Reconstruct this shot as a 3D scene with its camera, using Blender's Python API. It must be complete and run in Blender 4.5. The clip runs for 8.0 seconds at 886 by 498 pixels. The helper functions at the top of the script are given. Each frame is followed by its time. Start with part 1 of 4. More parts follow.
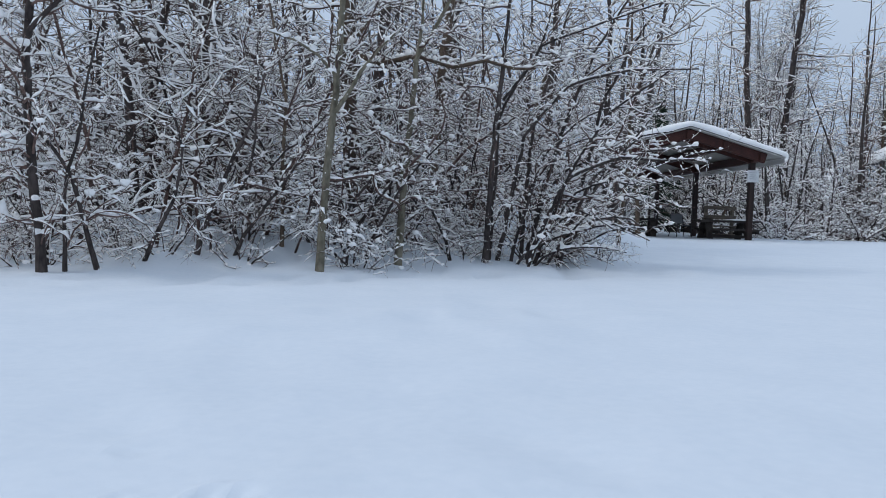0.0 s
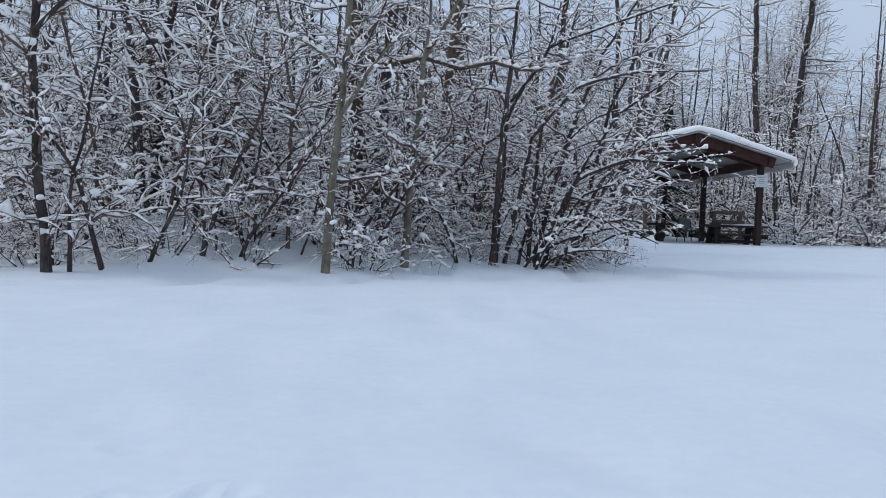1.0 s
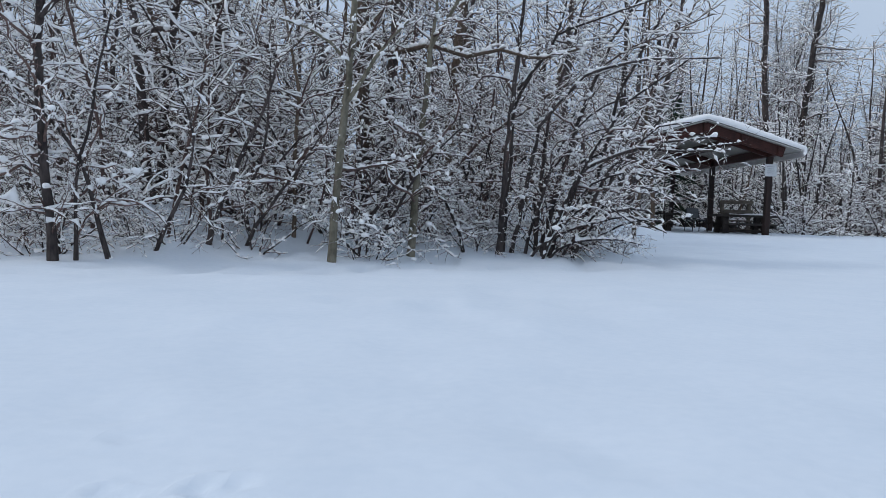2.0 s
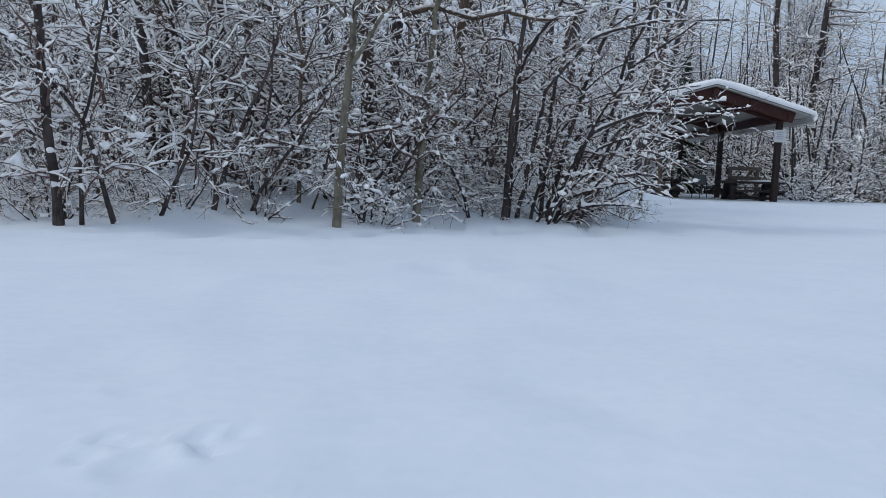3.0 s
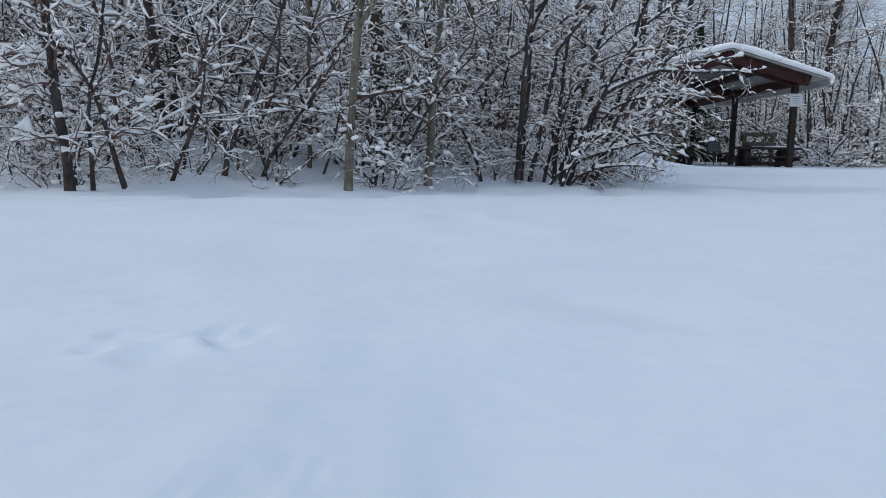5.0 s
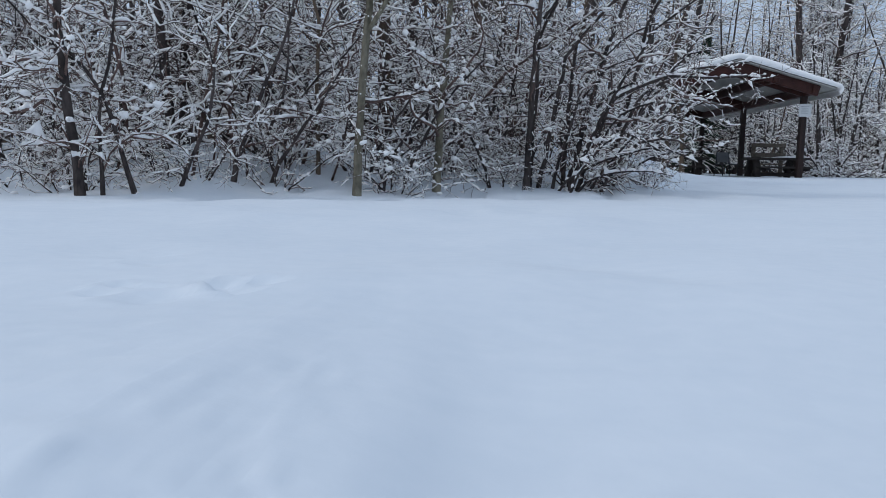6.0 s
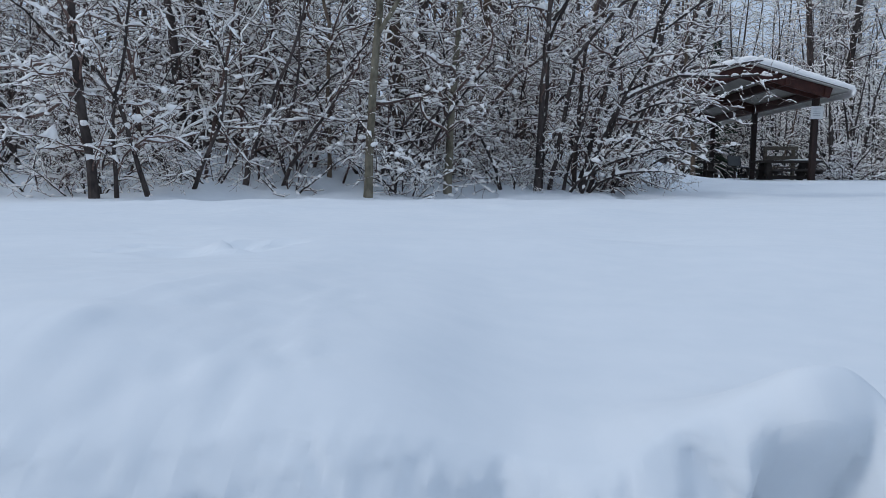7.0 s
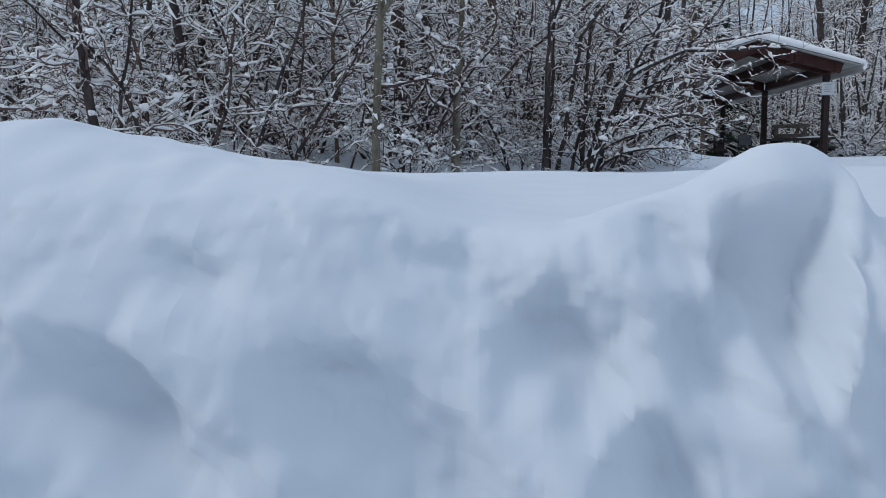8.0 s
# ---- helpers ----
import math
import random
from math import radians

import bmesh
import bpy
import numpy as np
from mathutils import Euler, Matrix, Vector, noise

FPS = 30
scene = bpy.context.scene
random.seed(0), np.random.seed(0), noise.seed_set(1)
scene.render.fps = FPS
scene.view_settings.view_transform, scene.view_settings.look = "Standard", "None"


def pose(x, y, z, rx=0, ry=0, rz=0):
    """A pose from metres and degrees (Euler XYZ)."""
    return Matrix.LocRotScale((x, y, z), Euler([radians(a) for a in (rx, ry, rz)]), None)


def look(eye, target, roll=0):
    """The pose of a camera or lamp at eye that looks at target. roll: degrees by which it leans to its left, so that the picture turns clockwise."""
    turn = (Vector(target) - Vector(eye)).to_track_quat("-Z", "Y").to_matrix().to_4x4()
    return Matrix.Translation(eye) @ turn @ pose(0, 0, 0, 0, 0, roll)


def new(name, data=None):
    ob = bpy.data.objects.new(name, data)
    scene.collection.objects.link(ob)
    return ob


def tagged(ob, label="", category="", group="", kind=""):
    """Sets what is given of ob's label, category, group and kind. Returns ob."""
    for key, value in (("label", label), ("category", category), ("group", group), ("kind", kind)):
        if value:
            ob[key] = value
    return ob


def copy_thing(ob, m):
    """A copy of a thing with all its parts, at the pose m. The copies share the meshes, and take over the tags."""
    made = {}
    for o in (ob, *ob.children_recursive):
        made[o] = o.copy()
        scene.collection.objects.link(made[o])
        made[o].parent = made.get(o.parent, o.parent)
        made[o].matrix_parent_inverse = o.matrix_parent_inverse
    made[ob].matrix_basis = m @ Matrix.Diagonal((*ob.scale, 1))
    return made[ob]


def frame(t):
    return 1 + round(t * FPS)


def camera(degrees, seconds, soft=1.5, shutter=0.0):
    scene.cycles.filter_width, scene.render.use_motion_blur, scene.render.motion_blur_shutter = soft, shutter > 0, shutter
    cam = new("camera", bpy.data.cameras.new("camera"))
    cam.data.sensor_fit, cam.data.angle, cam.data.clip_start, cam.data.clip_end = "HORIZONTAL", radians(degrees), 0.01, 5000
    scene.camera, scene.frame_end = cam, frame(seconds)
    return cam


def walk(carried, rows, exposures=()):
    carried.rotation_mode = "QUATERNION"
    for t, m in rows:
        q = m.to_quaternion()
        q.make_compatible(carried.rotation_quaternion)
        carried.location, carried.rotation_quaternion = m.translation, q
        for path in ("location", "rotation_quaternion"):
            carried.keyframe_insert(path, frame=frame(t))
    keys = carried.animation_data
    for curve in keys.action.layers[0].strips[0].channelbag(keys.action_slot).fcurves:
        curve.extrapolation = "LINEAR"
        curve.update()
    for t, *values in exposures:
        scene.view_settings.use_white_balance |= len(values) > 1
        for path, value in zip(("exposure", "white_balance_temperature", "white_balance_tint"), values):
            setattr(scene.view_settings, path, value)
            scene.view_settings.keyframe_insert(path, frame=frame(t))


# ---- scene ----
cam = camera(64.6, 8.0, soft=0.7)
PATH = [
    (0, (0.083, -0.095, 0.465), (0.076, 1.902, 0.371), 1.7),
    (0.5, (0.082, -0.064, 0.442), (0.066, 1.934, 0.359), 1.7),
    (1, (0.081, -0.045, 0.439), (0.055, 1.953, 0.358), 1.9),
    (1.5, (0.077, -0.02, 0.437), (0.042, 1.978, 0.351), 1.9),
    (3, (0.091, -0.012, 0.412), (0.033, 1.976, 0.208), 1.9),
    (3.5, (0.086, 0.001, 0.395), (0.022, 1.984, 0.143), 1.7),
    (4, (0.077, 0.017, 0.371), (0.005, 1.996, 0.093), 1.4),
    (4.5, (0.075, 0.025, 0.334), (-0.004, 2.003, 0.051), 1.1),
    (6, (0.072, 0.038, 0.219), (-0.04, 2.02, -0.016), 0.7),
    (6.5, (0.062, 0.046, 0.176), (-0.065, 2.03, -0.043), 0.5),
    (7, (0.063, 0.034, 0.165), (-0.079, 2.017, -0.049), 0.2),
    (7.5, (0.077, 0.029, 0.139), (-0.081, 2.01, -0.085), -0.6),
    (7.8, (0.078, 0.023, 0.112), (-0.089, 2.002, -0.124), -1.0),
    (8, (0.079, 0.021, 0.094), (-0.095, 1.999, -0.148), -1.4),
]
walk(cam, [(t, look(eye, aim, lean)) for t, eye, aim, lean in PATH], [(0, -0.05), (1.5, -0.06), (3.5, -0.17), (6.0, -0.18), (7.0, -0.19), (7.5, -0.25), (8, -0.26)])

# ---------------------------------------------------------------- sky and light
world = bpy.data.worlds.new("overcast_sky")
scene.world = world
world.use_nodes = True
wn, wl = world.node_tree.nodes, world.node_tree.links
wn.clear()
w_out = wn.new("ShaderNodeOutputWorld")
w_bg = wn.new("ShaderNodeBackground")
w_sky = wn.new("ShaderNodeTexSky")
w_sky.sky_type = "NISHITA"
w_sky.sun_disc = False
w_sky.sun_elevation = radians(43)
w_sky.sun_rotation = radians(257)
w_sky.dust_density = 3.0
w_mix = wn.new("ShaderNodeMixRGB")
w_mix.inputs[0].default_value = 0.93
w_mix.inputs[2].default_value = (5.0, 6.15, 7.9, 1)
w_coord = wn.new("ShaderNodeTexCoord")
w_noise = wn.new("ShaderNodeTexNoise")
w_noise.inputs["Scale"].default_value = 2.2
w_noise.inputs["Detail"].default_value = 4
w_ramp = wn.new("ShaderNodeValToRGB")
w_ramp.color_ramp.elements[0].position, w_ramp.color_ramp.elements[0].color = 0.3, (0.80, 0.84, 0.90, 1)
w_ramp.color_ramp.elements[1].position, w_ramp.color_ramp.elements[1].color = 0.7, (1.08, 1.06, 1.03, 1)
w_mul = wn.new("ShaderNodeMixRGB")
w_mul.blend_type = "MULTIPLY"
w_mul.inputs[0].default_value = 1.0
wl.new(w_sky.outputs[0], w_mix.inputs[1])
wl.new(w_coord.outputs["Generated"], w_noise.inputs["Vector"])
wl.new(w_noise.outputs[0], w_ramp.inputs[0])
wl.new(w_mix.outputs[0], w_mul.inputs[1])
wl.new(w_ramp.outputs[0], w_mul.inputs[2])
w_sep = wn.new("ShaderNodeSeparateXYZ")
w_up = wn.new("ShaderNodeMapRange")        # an overcast sky is brighter overhead than at the horizon
w_up.inputs["From Min"].default_value, w_up.inputs["From Max"].default_value = 0.0, 1.0
w_up.inputs["To Min"].default_value, w_up.inputs["To Max"].default_value = 0.98, 1.36
w_scale = wn.new("ShaderNodeVectorMath")
w_scale.operation = "SCALE"
wl.new(w_coord.outputs["Generated"], w_sep.inputs[0])
wl.new(w_sep.outputs[2], w_up.inputs[0])
wl.new(w_mul.outputs[0], w_scale.inputs[0])
wl.new(w_up.outputs[0], w_scale.inputs["Scale"])
wl.new(w_scale.outputs[0], w_bg.inputs[0])
w_bg.inputs[1].default_value = 0.0945
wl.new(w_bg.outputs[0], w_out.inputs[0])

sun = new("sun", bpy.data.lights.new("sun", "SUN"))
sun.data.energy = 0.85
sun.data.angle = radians(14)
sun.data.color = (1.0, 0.99, 0.97)
sun.matrix_world = look((-18, -4, 17), (0, 0, 0))


# ---------------------------------------------------------------- materials
def material(name, dark, light, scale, rough=0.8, bump=0.2, fine=60.0, stretch=(1, 1, 1), vary=0.0, metal=0.0, bump_dist=0.01):
    """Two-scale noise between two colours, with a fine relief."""
    m = bpy.data.materials.new(name)
    m.use_nodes = True
    n, l = m.node_tree.nodes, m.node_tree.links
    b = n["Principled BSDF"]
    b.inputs["Roughness"].default_value = rough
    b.inputs["Metallic"].default_value = metal
    b.inputs["Specular IOR Level"].default_value = 0.25
    co = n.new("ShaderNodeTexCoord")
    mp = n.new("ShaderNodeMapping")
    mp.inputs["Scale"].default_value = stretch
    l.new(co.outputs["Object"], mp.inputs["Vector"])
    a = n.new("ShaderNodeTexNoise")
    a.inputs["Scale"].default_value, a.inputs["Detail"].default_value = scale, 5
    f = n.new("ShaderNodeTexNoise")
    f.inputs["Scale"].default_value, f.inputs["Detail"].default_value = fine, 4
    for t in (a, f):
        l.new(mp.outputs[0], t.inputs["Vector"])
    mx = n.new("ShaderNodeMath")
    mx.operation = "MULTIPLY_ADD"
    mx.inputs[1].default_value = 0.45
    l.new(f.outputs[0], mx.inputs[0])
    half = n.new("ShaderNodeMath")
    half.operation = "MULTIPLY"
    half.inputs[1].default_value = 0.55
    l.new(a.outputs[0], half.inputs[0])
    l.new(half.outputs[0], mx.inputs[2])
    r = n.new("ShaderNodeValToRGB")
    r.color_ramp.elements[0].position, r.color_ramp.elements[0].color = 0.34, (*dark, 1)
    r.color_ramp.elements[1].position, r.color_ramp.elements[1].color = 0.66, (*light, 1)
    l.new(mx.outputs[0], r.inputs[0])
    out = r.outputs[0]
    if vary:
        info = n.new("ShaderNodeObjectInfo")
        hs = n.new("ShaderNodeHueSaturation")
        vm = n.new("ShaderNodeMapRange")
        vm.inputs["To Min"].default_value, vm.inputs["To Max"].default_value = 1 - vary, 1 + vary
        l.new(info.outputs["Random"], vm.inputs[0])
        l.new(vm.outputs[0], hs.inputs["Value"])
        l.new(out, hs.inputs["Color"])
        out = hs.outputs[0]
    l.new(out, b.inputs["Base Color"])
    if bump:
        bp = n.new("ShaderNodeBump")
        bp.inputs["Strength"].default_value = bump
        bp.inputs["Distance"].default_value = bump_dist
        l.new(f.outputs[0], bp.inputs["Height"])
        l.new(bp.outputs[0], b.inputs["Normal"])
    return m


# ground snow: base dimmed and blued, so stronger light could brighten the branches
SNOW_DIMMED = material("snow", (0.69, 0.735, 0.78), (0.75, 0.785, 0.82), 3.0, 0.75, 0.14, 30.0, bump_dist=0.006)
# same snow, its colour lightened and warmed to offset thicket shade and blue sky
SNOW_BRIGHTENED = material("branch_snow", (0.965, 0.935, 0.91), (0.985, 0.965, 0.945), 9.0, 0.8, 0.3, 90.0)
BARK_DARK = material("dark_bark", (0.021, 0.0165, 0.016), (0.098, 0.078, 0.071), 9.0, 0.9, 0.6, 40.0, (1, 1, 0.35), 0.25)
BARK_GREY = material("grey_green_bark", (0.075, 0.066, 0.045), (0.27, 0.24, 0.18), 6.0, 0.85, 0.4, 35.0, (1, 1, 0.5), 0.15)
BARK_BROWN = material("brown_bark", (0.05, 0.036, 0.026), (0.17, 0.125, 0.09), 8.0, 0.9, 0.6, 38.0, (1, 1, 0.3), 0.2)
TWIG = material("twig_bark", (0.05, 0.031, 0.027), (0.20, 0.133, 0.113), 7.0, 0.85, 0.2, 50.0, vary=0.3)
TWIG_FAR = material("far_twig_bark", (0.026, 0.021, 0.02), (0.09, 0.075, 0.07), 1.5, 0.9, 0.0, 8.0)
NEEDLE = material("spruce_needles", (0.012, 0.022, 0.014), (0.04, 0.06, 0.035), 9.0, 0.8, 0.3, 60.0)
WOOD_RED = material("red_brown_stain", (0.024, 0.0075, 0.006), (0.066, 0.02, 0.014), 4.0, 0.6, 0.25, 40.0, (1, 0.2, 1), 0.1)
WOOD_POST = material("dark_brown_stain", (0.015, 0.009, 0.008), (0.044, 0.025, 0.021), 4.0, 0.65, 0.3, 40.0, (1, 1, 0.2), 0.1)
WOOD_OLD = material("weathered_timber", (0.065, 0.052, 0.04), (0.20, 0.165, 0.13), 5.0, 0.8, 0.35, 45.0, (0.25, 1, 1), 0.2)
WOOD_DARK = material("wet_dark_timber", (0.02, 0.016, 0.014), (0.06, 0.047, 0.04), 5.0, 0.7, 0.3, 45.0, (0.3, 1, 1), 0.2)
CEILING = material("pale_soffit_board", (0.32, 0.30, 0.275), (0.46, 0.44, 0.405), 2.0, 0.8, 0.1, 25.0)
SHINGLE = material("grey_roof_felt", (0.06, 0.06, 0.06), (0.12, 0.12, 0.12), 5.0, 0.9, 0.3, 60.0)
PAPER = material("white_sign_board", (0.62, 0.62, 0.62), (0.78, 0.78, 0.77), 6.0, 0.6, 0.05, 60.0)
INK = material("sign_ink", (0.25, 0.25, 0.26), (0.35, 0.35, 0.36), 8.0, 0.7, 0.0, 60.0)
STEEL = material("dark_steel_tube", (0.02, 0.02, 0.022), (0.05, 0.05, 0.055), 20.0, 0.45, 0.1, 80.0, metal=0.6)
SEAT_GREY = material("grey_seat_plastic", (0.10, 0.105, 0.11), (0.16, 0.165, 0.17), 8.0, 0.5, 0.1, 70.0)
CONCRETE = material("concrete_footing", (0.25, 0.25, 0.24), (0.4, 0.4, 0.39), 5.0, 0.9, 0.3, 40.0)
GREY_POST = material("grey_weathered_post", (0.11, 0.11, 0.105), (0.22, 0.22, 0.21), 5.0, 0.85, 0.3, 40.0, (1, 1, 0.3))


# ---------------------------------------------------------------- mesh helpers
def link_part(name, mesh, mat, parent=None, label=""):
    mesh.materials.append(mat)
    ob = new(name, mesh)
    if parent is not None:
        ob.parent = parent
    return tagged(ob, label)


def quad_mesh(name, verts, quads):
    """A smooth mesh of quads from arrays."""
    verts = np.asarray(verts, dtype=np.float32)
    quads = np.asarray(quads, dtype=np.int32)
    me = bpy.data.meshes.new(name)
    me.vertices.add(len(verts))
    me.vertices.foreach_set("co", verts.ravel())
    me.loops.add(quads.size)
    me.loops.foreach_set("vertex_index", quads.ravel())
    me.polygons.add(len(quads))
    me.polygons.foreach_set("loop_start", np.arange(0, quads.size, 4, dtype=np.int32))
    me.polygons.foreach_set("use_smooth", np.ones(len(quads), dtype=bool))
    me.update(calc_edges=True)
    return me


def part(name, bm, mat, parent=None, label=""):
    me = bpy.data.meshes.new(name)
    bm.to_mesh(me)
    bm.free()
    return link_part(name, me, mat, parent, label)


def box_bm(size, at=(0, 0, 0), bevel=0.008, turn=None, bm=None):
    """A bevelled beam; turn is a rotation about its middle."""
    own = bmesh.new()
    bmesh.ops.create_cube(own, size=1)
    bmesh.ops.scale(own, vec=size, verts=own.verts)
    if bevel:
        bmesh.ops.bevel(own, geom=own.edges[:], offset=min(bevel, min(size) * 0.3), segments=1, affect="EDGES")
    m = Matrix.Translation(at) @ (turn.to_4x4() if turn else Matrix())
    bmesh.ops.transform(own, matrix=m, verts=own.verts)
    if bm is None:
        return own
    me = bpy.data.meshes.new("joint")
    own.to_mesh(me)
    own.free()
    bm.from_mesh(me)
    bpy.data.meshes.remove(me)
    return bm


def empty(name, at=(0, 0, 0), rz=0.0):
    e = new(name)
    e.matrix_basis = pose(*at, 0, 0, rz)
    return e


# ---------------------------------------------------------------- smooth noise on arrays
def lattice(ix, iy, seed):
    h = (ix.astype(np.int64) * 374761393 + iy.astype(np.int64) * 668265263 + seed * 2147483647) & 0x7FFFFFFF
    h = ((h ^ (h >> 13)) * 1274126177) & 0x7FFFFFFF
    return ((h ^ (h >> 16)) & 0xFFFF) / 65535.0


def vnoise(x, y, seed):
    """Value noise in -1..1."""
    fx, fy = np.floor(x), np.floor(y)
    u, v = x - fx, y - fy
    u, v = u * u * u * (u * (6 * u - 15) + 10), v * v * v * (v * (6 * v - 15) + 10)
    a, b = lattice(fx, fy, seed), lattice(fx + 1, fy, seed)
    c, d = lattice(fx, fy + 1, seed), lattice(fx + 1, fy + 1, seed)
    return 2 * ((a * (1 - u) + b * u) * (1 - v) + (c * (1 - u) + d * u) * v) - 1


def smooth(a, b, x):
    t = np.clip((x - a) / (b - a), 0, 1)
    return t * t * (3 - 2 * t)


# ---------------------------------------------------------------- snow-covered ground
def forest_edge(x):
    """How far ahead the thicket begins, by the place across."""
    return np.interp(x, [-8, -2.8, -1.0, -0.4, 0.5, 1.4, 2.1, 4.6], [5.4, 4.85, 5.75, 6.65, 7.15, 7.4, 7.9, 16.0])


PRINTS = [(-0.218, 0.815, 0.022, 0.015), (-0.196, 0.785, 0.020, 0.013), (-0.180, 0.835, 0.018, 0.010), (-0.335, 0.80, 0.016, 0.009), (-0.305, 0.795, 0.014, 0.008),
          (-0.265, 0.725, 0.026, 0.007), (-0.33, 0.74, 0.016, 0.006), (-0.47, 1.15, 0.05, 0.009), (-0.62, 1.3, 0.05, 0.009), (-0.40, 1.02, 0.03, 0.006),
          (-0.55, 2.1, 0.09, 0.018), (-0.85, 2.15, 0.10, 0.016), (-1.1, 1.75, 0.08, 0.014), (-1.35, 1.85, 0.09, 0.014), (-1.6, 1.7, 0.08, 0.014), (-0.9, 2.9, 0.11, 0.02),
          (0.0, 2.9, 0.12, 0.022), (0.3, 3.05, 0.12, 0.024), (0.6, 3.2, 0.1, 0.02), (-0.4, 2.95, 0.12, 0.018)]


def soft_line(x, xs, zs, width):
    """A line through knots with its corners rounded off."""
    return sum(np.interp(x + k * width, xs, zs) for k in (-1, -0.7, -0.4, -0.15, 0.15, 0.4, 0.7, 1)) / 8


def ground(x, y):
    x, y = np.asarray(x, float), np.asarray(y, float)
    z = np.interp(y, [-300, -2, 0.25, 0.45, 0.9, 2, 3, 4.5, 6, 12, 19, 60, 300], [0, 0.05, 0.066, 0.066, 0.079, 0.046, 0.02, -0.015, -0.045, -0.03, 0.0, 0.0, 0.0])
    away = smooth(0.5, 3.0, np.hypot(x, y))
    z = z + away * (0.018 * vnoise(x * 0.8, y * 0.8, 3) + 0.010 * vnoise(x * 2.3, y * 2.3, 4) * smooth(1, 4, y))
    z = z + 0.006 * vnoise(x * 3.1 + 4, y * 2.2, 8) * smooth(0.35, 0.9, y) + (0.0048 * vnoise(x * 9, y * 6, 9) + 0.006 * vnoise(x * 5 + 0.6 * y, y * 2.6, 10)) * smooth(0.4, 1.2, y)
    # lumps and drifts along and under the thicket
    edge = forest_edge(x)
    inside = smooth(-0.25, 0.9, y - edge) * (1 - smooth(4.2, 5.0, x - 0.02 * y))
    z = z + inside * (0.075 * np.abs(vnoise(x * 1.7, y * 1.7, 5)) + 0.05 * vnoise(x * 4.0, y * 4.0, 6) + 0.03 + 0.40 * smooth(0.1, 3.2, y - edge) * smooth(19, 14, y))
    rim = np.exp(-((y - edge + 0.75) / 0.45) ** 2) * smooth(-8, -6, x) * (1 - smooth(2.5, 3.5, x))
    z = z - rim * 0.09 * smooth(0.1, 0.55, vnoise(x * 4.6, y * 3.2, 12))
    z = z + 0.10 * np.exp(-((x - 4.6) / 1.3) ** 2 - ((y - 15.5) / 3.0) ** 2)
    # small animal tracks
    for px, py, r, depth in PRINTS:
        d = np.hypot(x - px, (y - py) * 0.8) / r
        z = z - 0.8 * depth * np.exp(-d ** 2) + 0.5 * depth * np.exp(-((d - 1.7) / 0.5) ** 2) * (0.15 + 0.85 * smooth(px + 0.5 * r, px - 0.5 * r, x))
    # the bank right before the camera: a ridge on one hand, a knob on the other
    left = soft_line(x, [-0.30, -0.092, -0.076, -0.055, -0.04, -0.015, 0.01, 0.03, 0.06, 0.105], [0.0485, 0.048, 0.043, 0.0375, 0.034, 0.031, 0.027, 0.023, 0.009, 0.0], 0.016)
    left = left * smooth(-0.9, -0.4, x) + (0.0016 * vnoise(x * 30, y * 18, 57) + 0.0012 * vnoise(x * 90, y * 50, 58)) * smooth(0.03, -0.03, x)
    z = z + left * np.exp(-((y - 0.282) / np.where(y > 0.282, 0.36, 0.078)) ** 2)
    knob = soft_line(x, [0.075, 0.1, 0.121, 0.141, 0.152, 0.16, 0.169, 0.178, 0.188, 0.195, 0.1995, 0.203, 0.208, 0.25, 0.5], [0.0, 0.004, 0.0125, 0.0185, 0.0245, 0.0295, 0.0335, 0.035, 0.0345, 0.0305, 0.023, 0.009, 0.006, 0.005, 0.0], 0.0035)
    knob = knob + 0.0016 * vnoise(x * 70, y * 45, 55) * smooth(0.14, 0.16, x) * smooth(0.22, 0.2, x)
    z = z + knob * np.exp(-np.abs((y - 0.262) / np.where(y > 0.262, 0.058, 0.042)) ** np.where(y > 0.262, 2.4, 3.6))
    # its cut face, and the hollow in which the camera sinks
    lip = 0.150 + 0.016 * vnoise(x * 14, x * 3, 21) + 0.03 * smooth(0.09, 0.15, x) * (1 - 0.8 * smooth(0.19, 0.215, x)) - 0.02 * smooth(0.02, -0.08, x)
    lip = lip + np.abs(x - 0.08) ** 2 * 0.1
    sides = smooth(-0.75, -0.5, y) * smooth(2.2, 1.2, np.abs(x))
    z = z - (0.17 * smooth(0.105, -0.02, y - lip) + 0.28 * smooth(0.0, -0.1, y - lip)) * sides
    # unseen snow heap behind the camera, added to block sky light from the face
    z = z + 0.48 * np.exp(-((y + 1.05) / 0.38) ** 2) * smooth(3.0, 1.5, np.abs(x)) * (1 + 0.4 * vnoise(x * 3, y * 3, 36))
    return z


# hollows in the cut face: place across, height, half width, half height, depth
HOLLOWS = [(0.0955, 0.043, 0.0165, 0.0165, 0.022), (0.140, 0.037, 0.0155, 0.014, 0.015), (-0.047, 0.043, 0.022, 0.013, 0.016), (-0.009, 0.062, 0.011, 0.007, 0.007),
           (0.0285, 0.038, 0.013, 0.009, 0.007), (0.045, 0.020, 0.022, 0.011, 0.008), (-0.012, 0.027, 0.014, 0.014, 0.013), (0.122, 0.007, 0.012, 0.013, 0.016),
           (0.171, 0.010, 0.006, 0.010, 0.005), (0.066, 0.064, 0.013, 0.008, 0.007), (0.132, 0.066, 0.013, 0.009, 0.010),
           (0.192, 0.057, 0.0028, 0.005, 0.007), (0.004, 0.084, 0.012, 0.006, 0.004)]


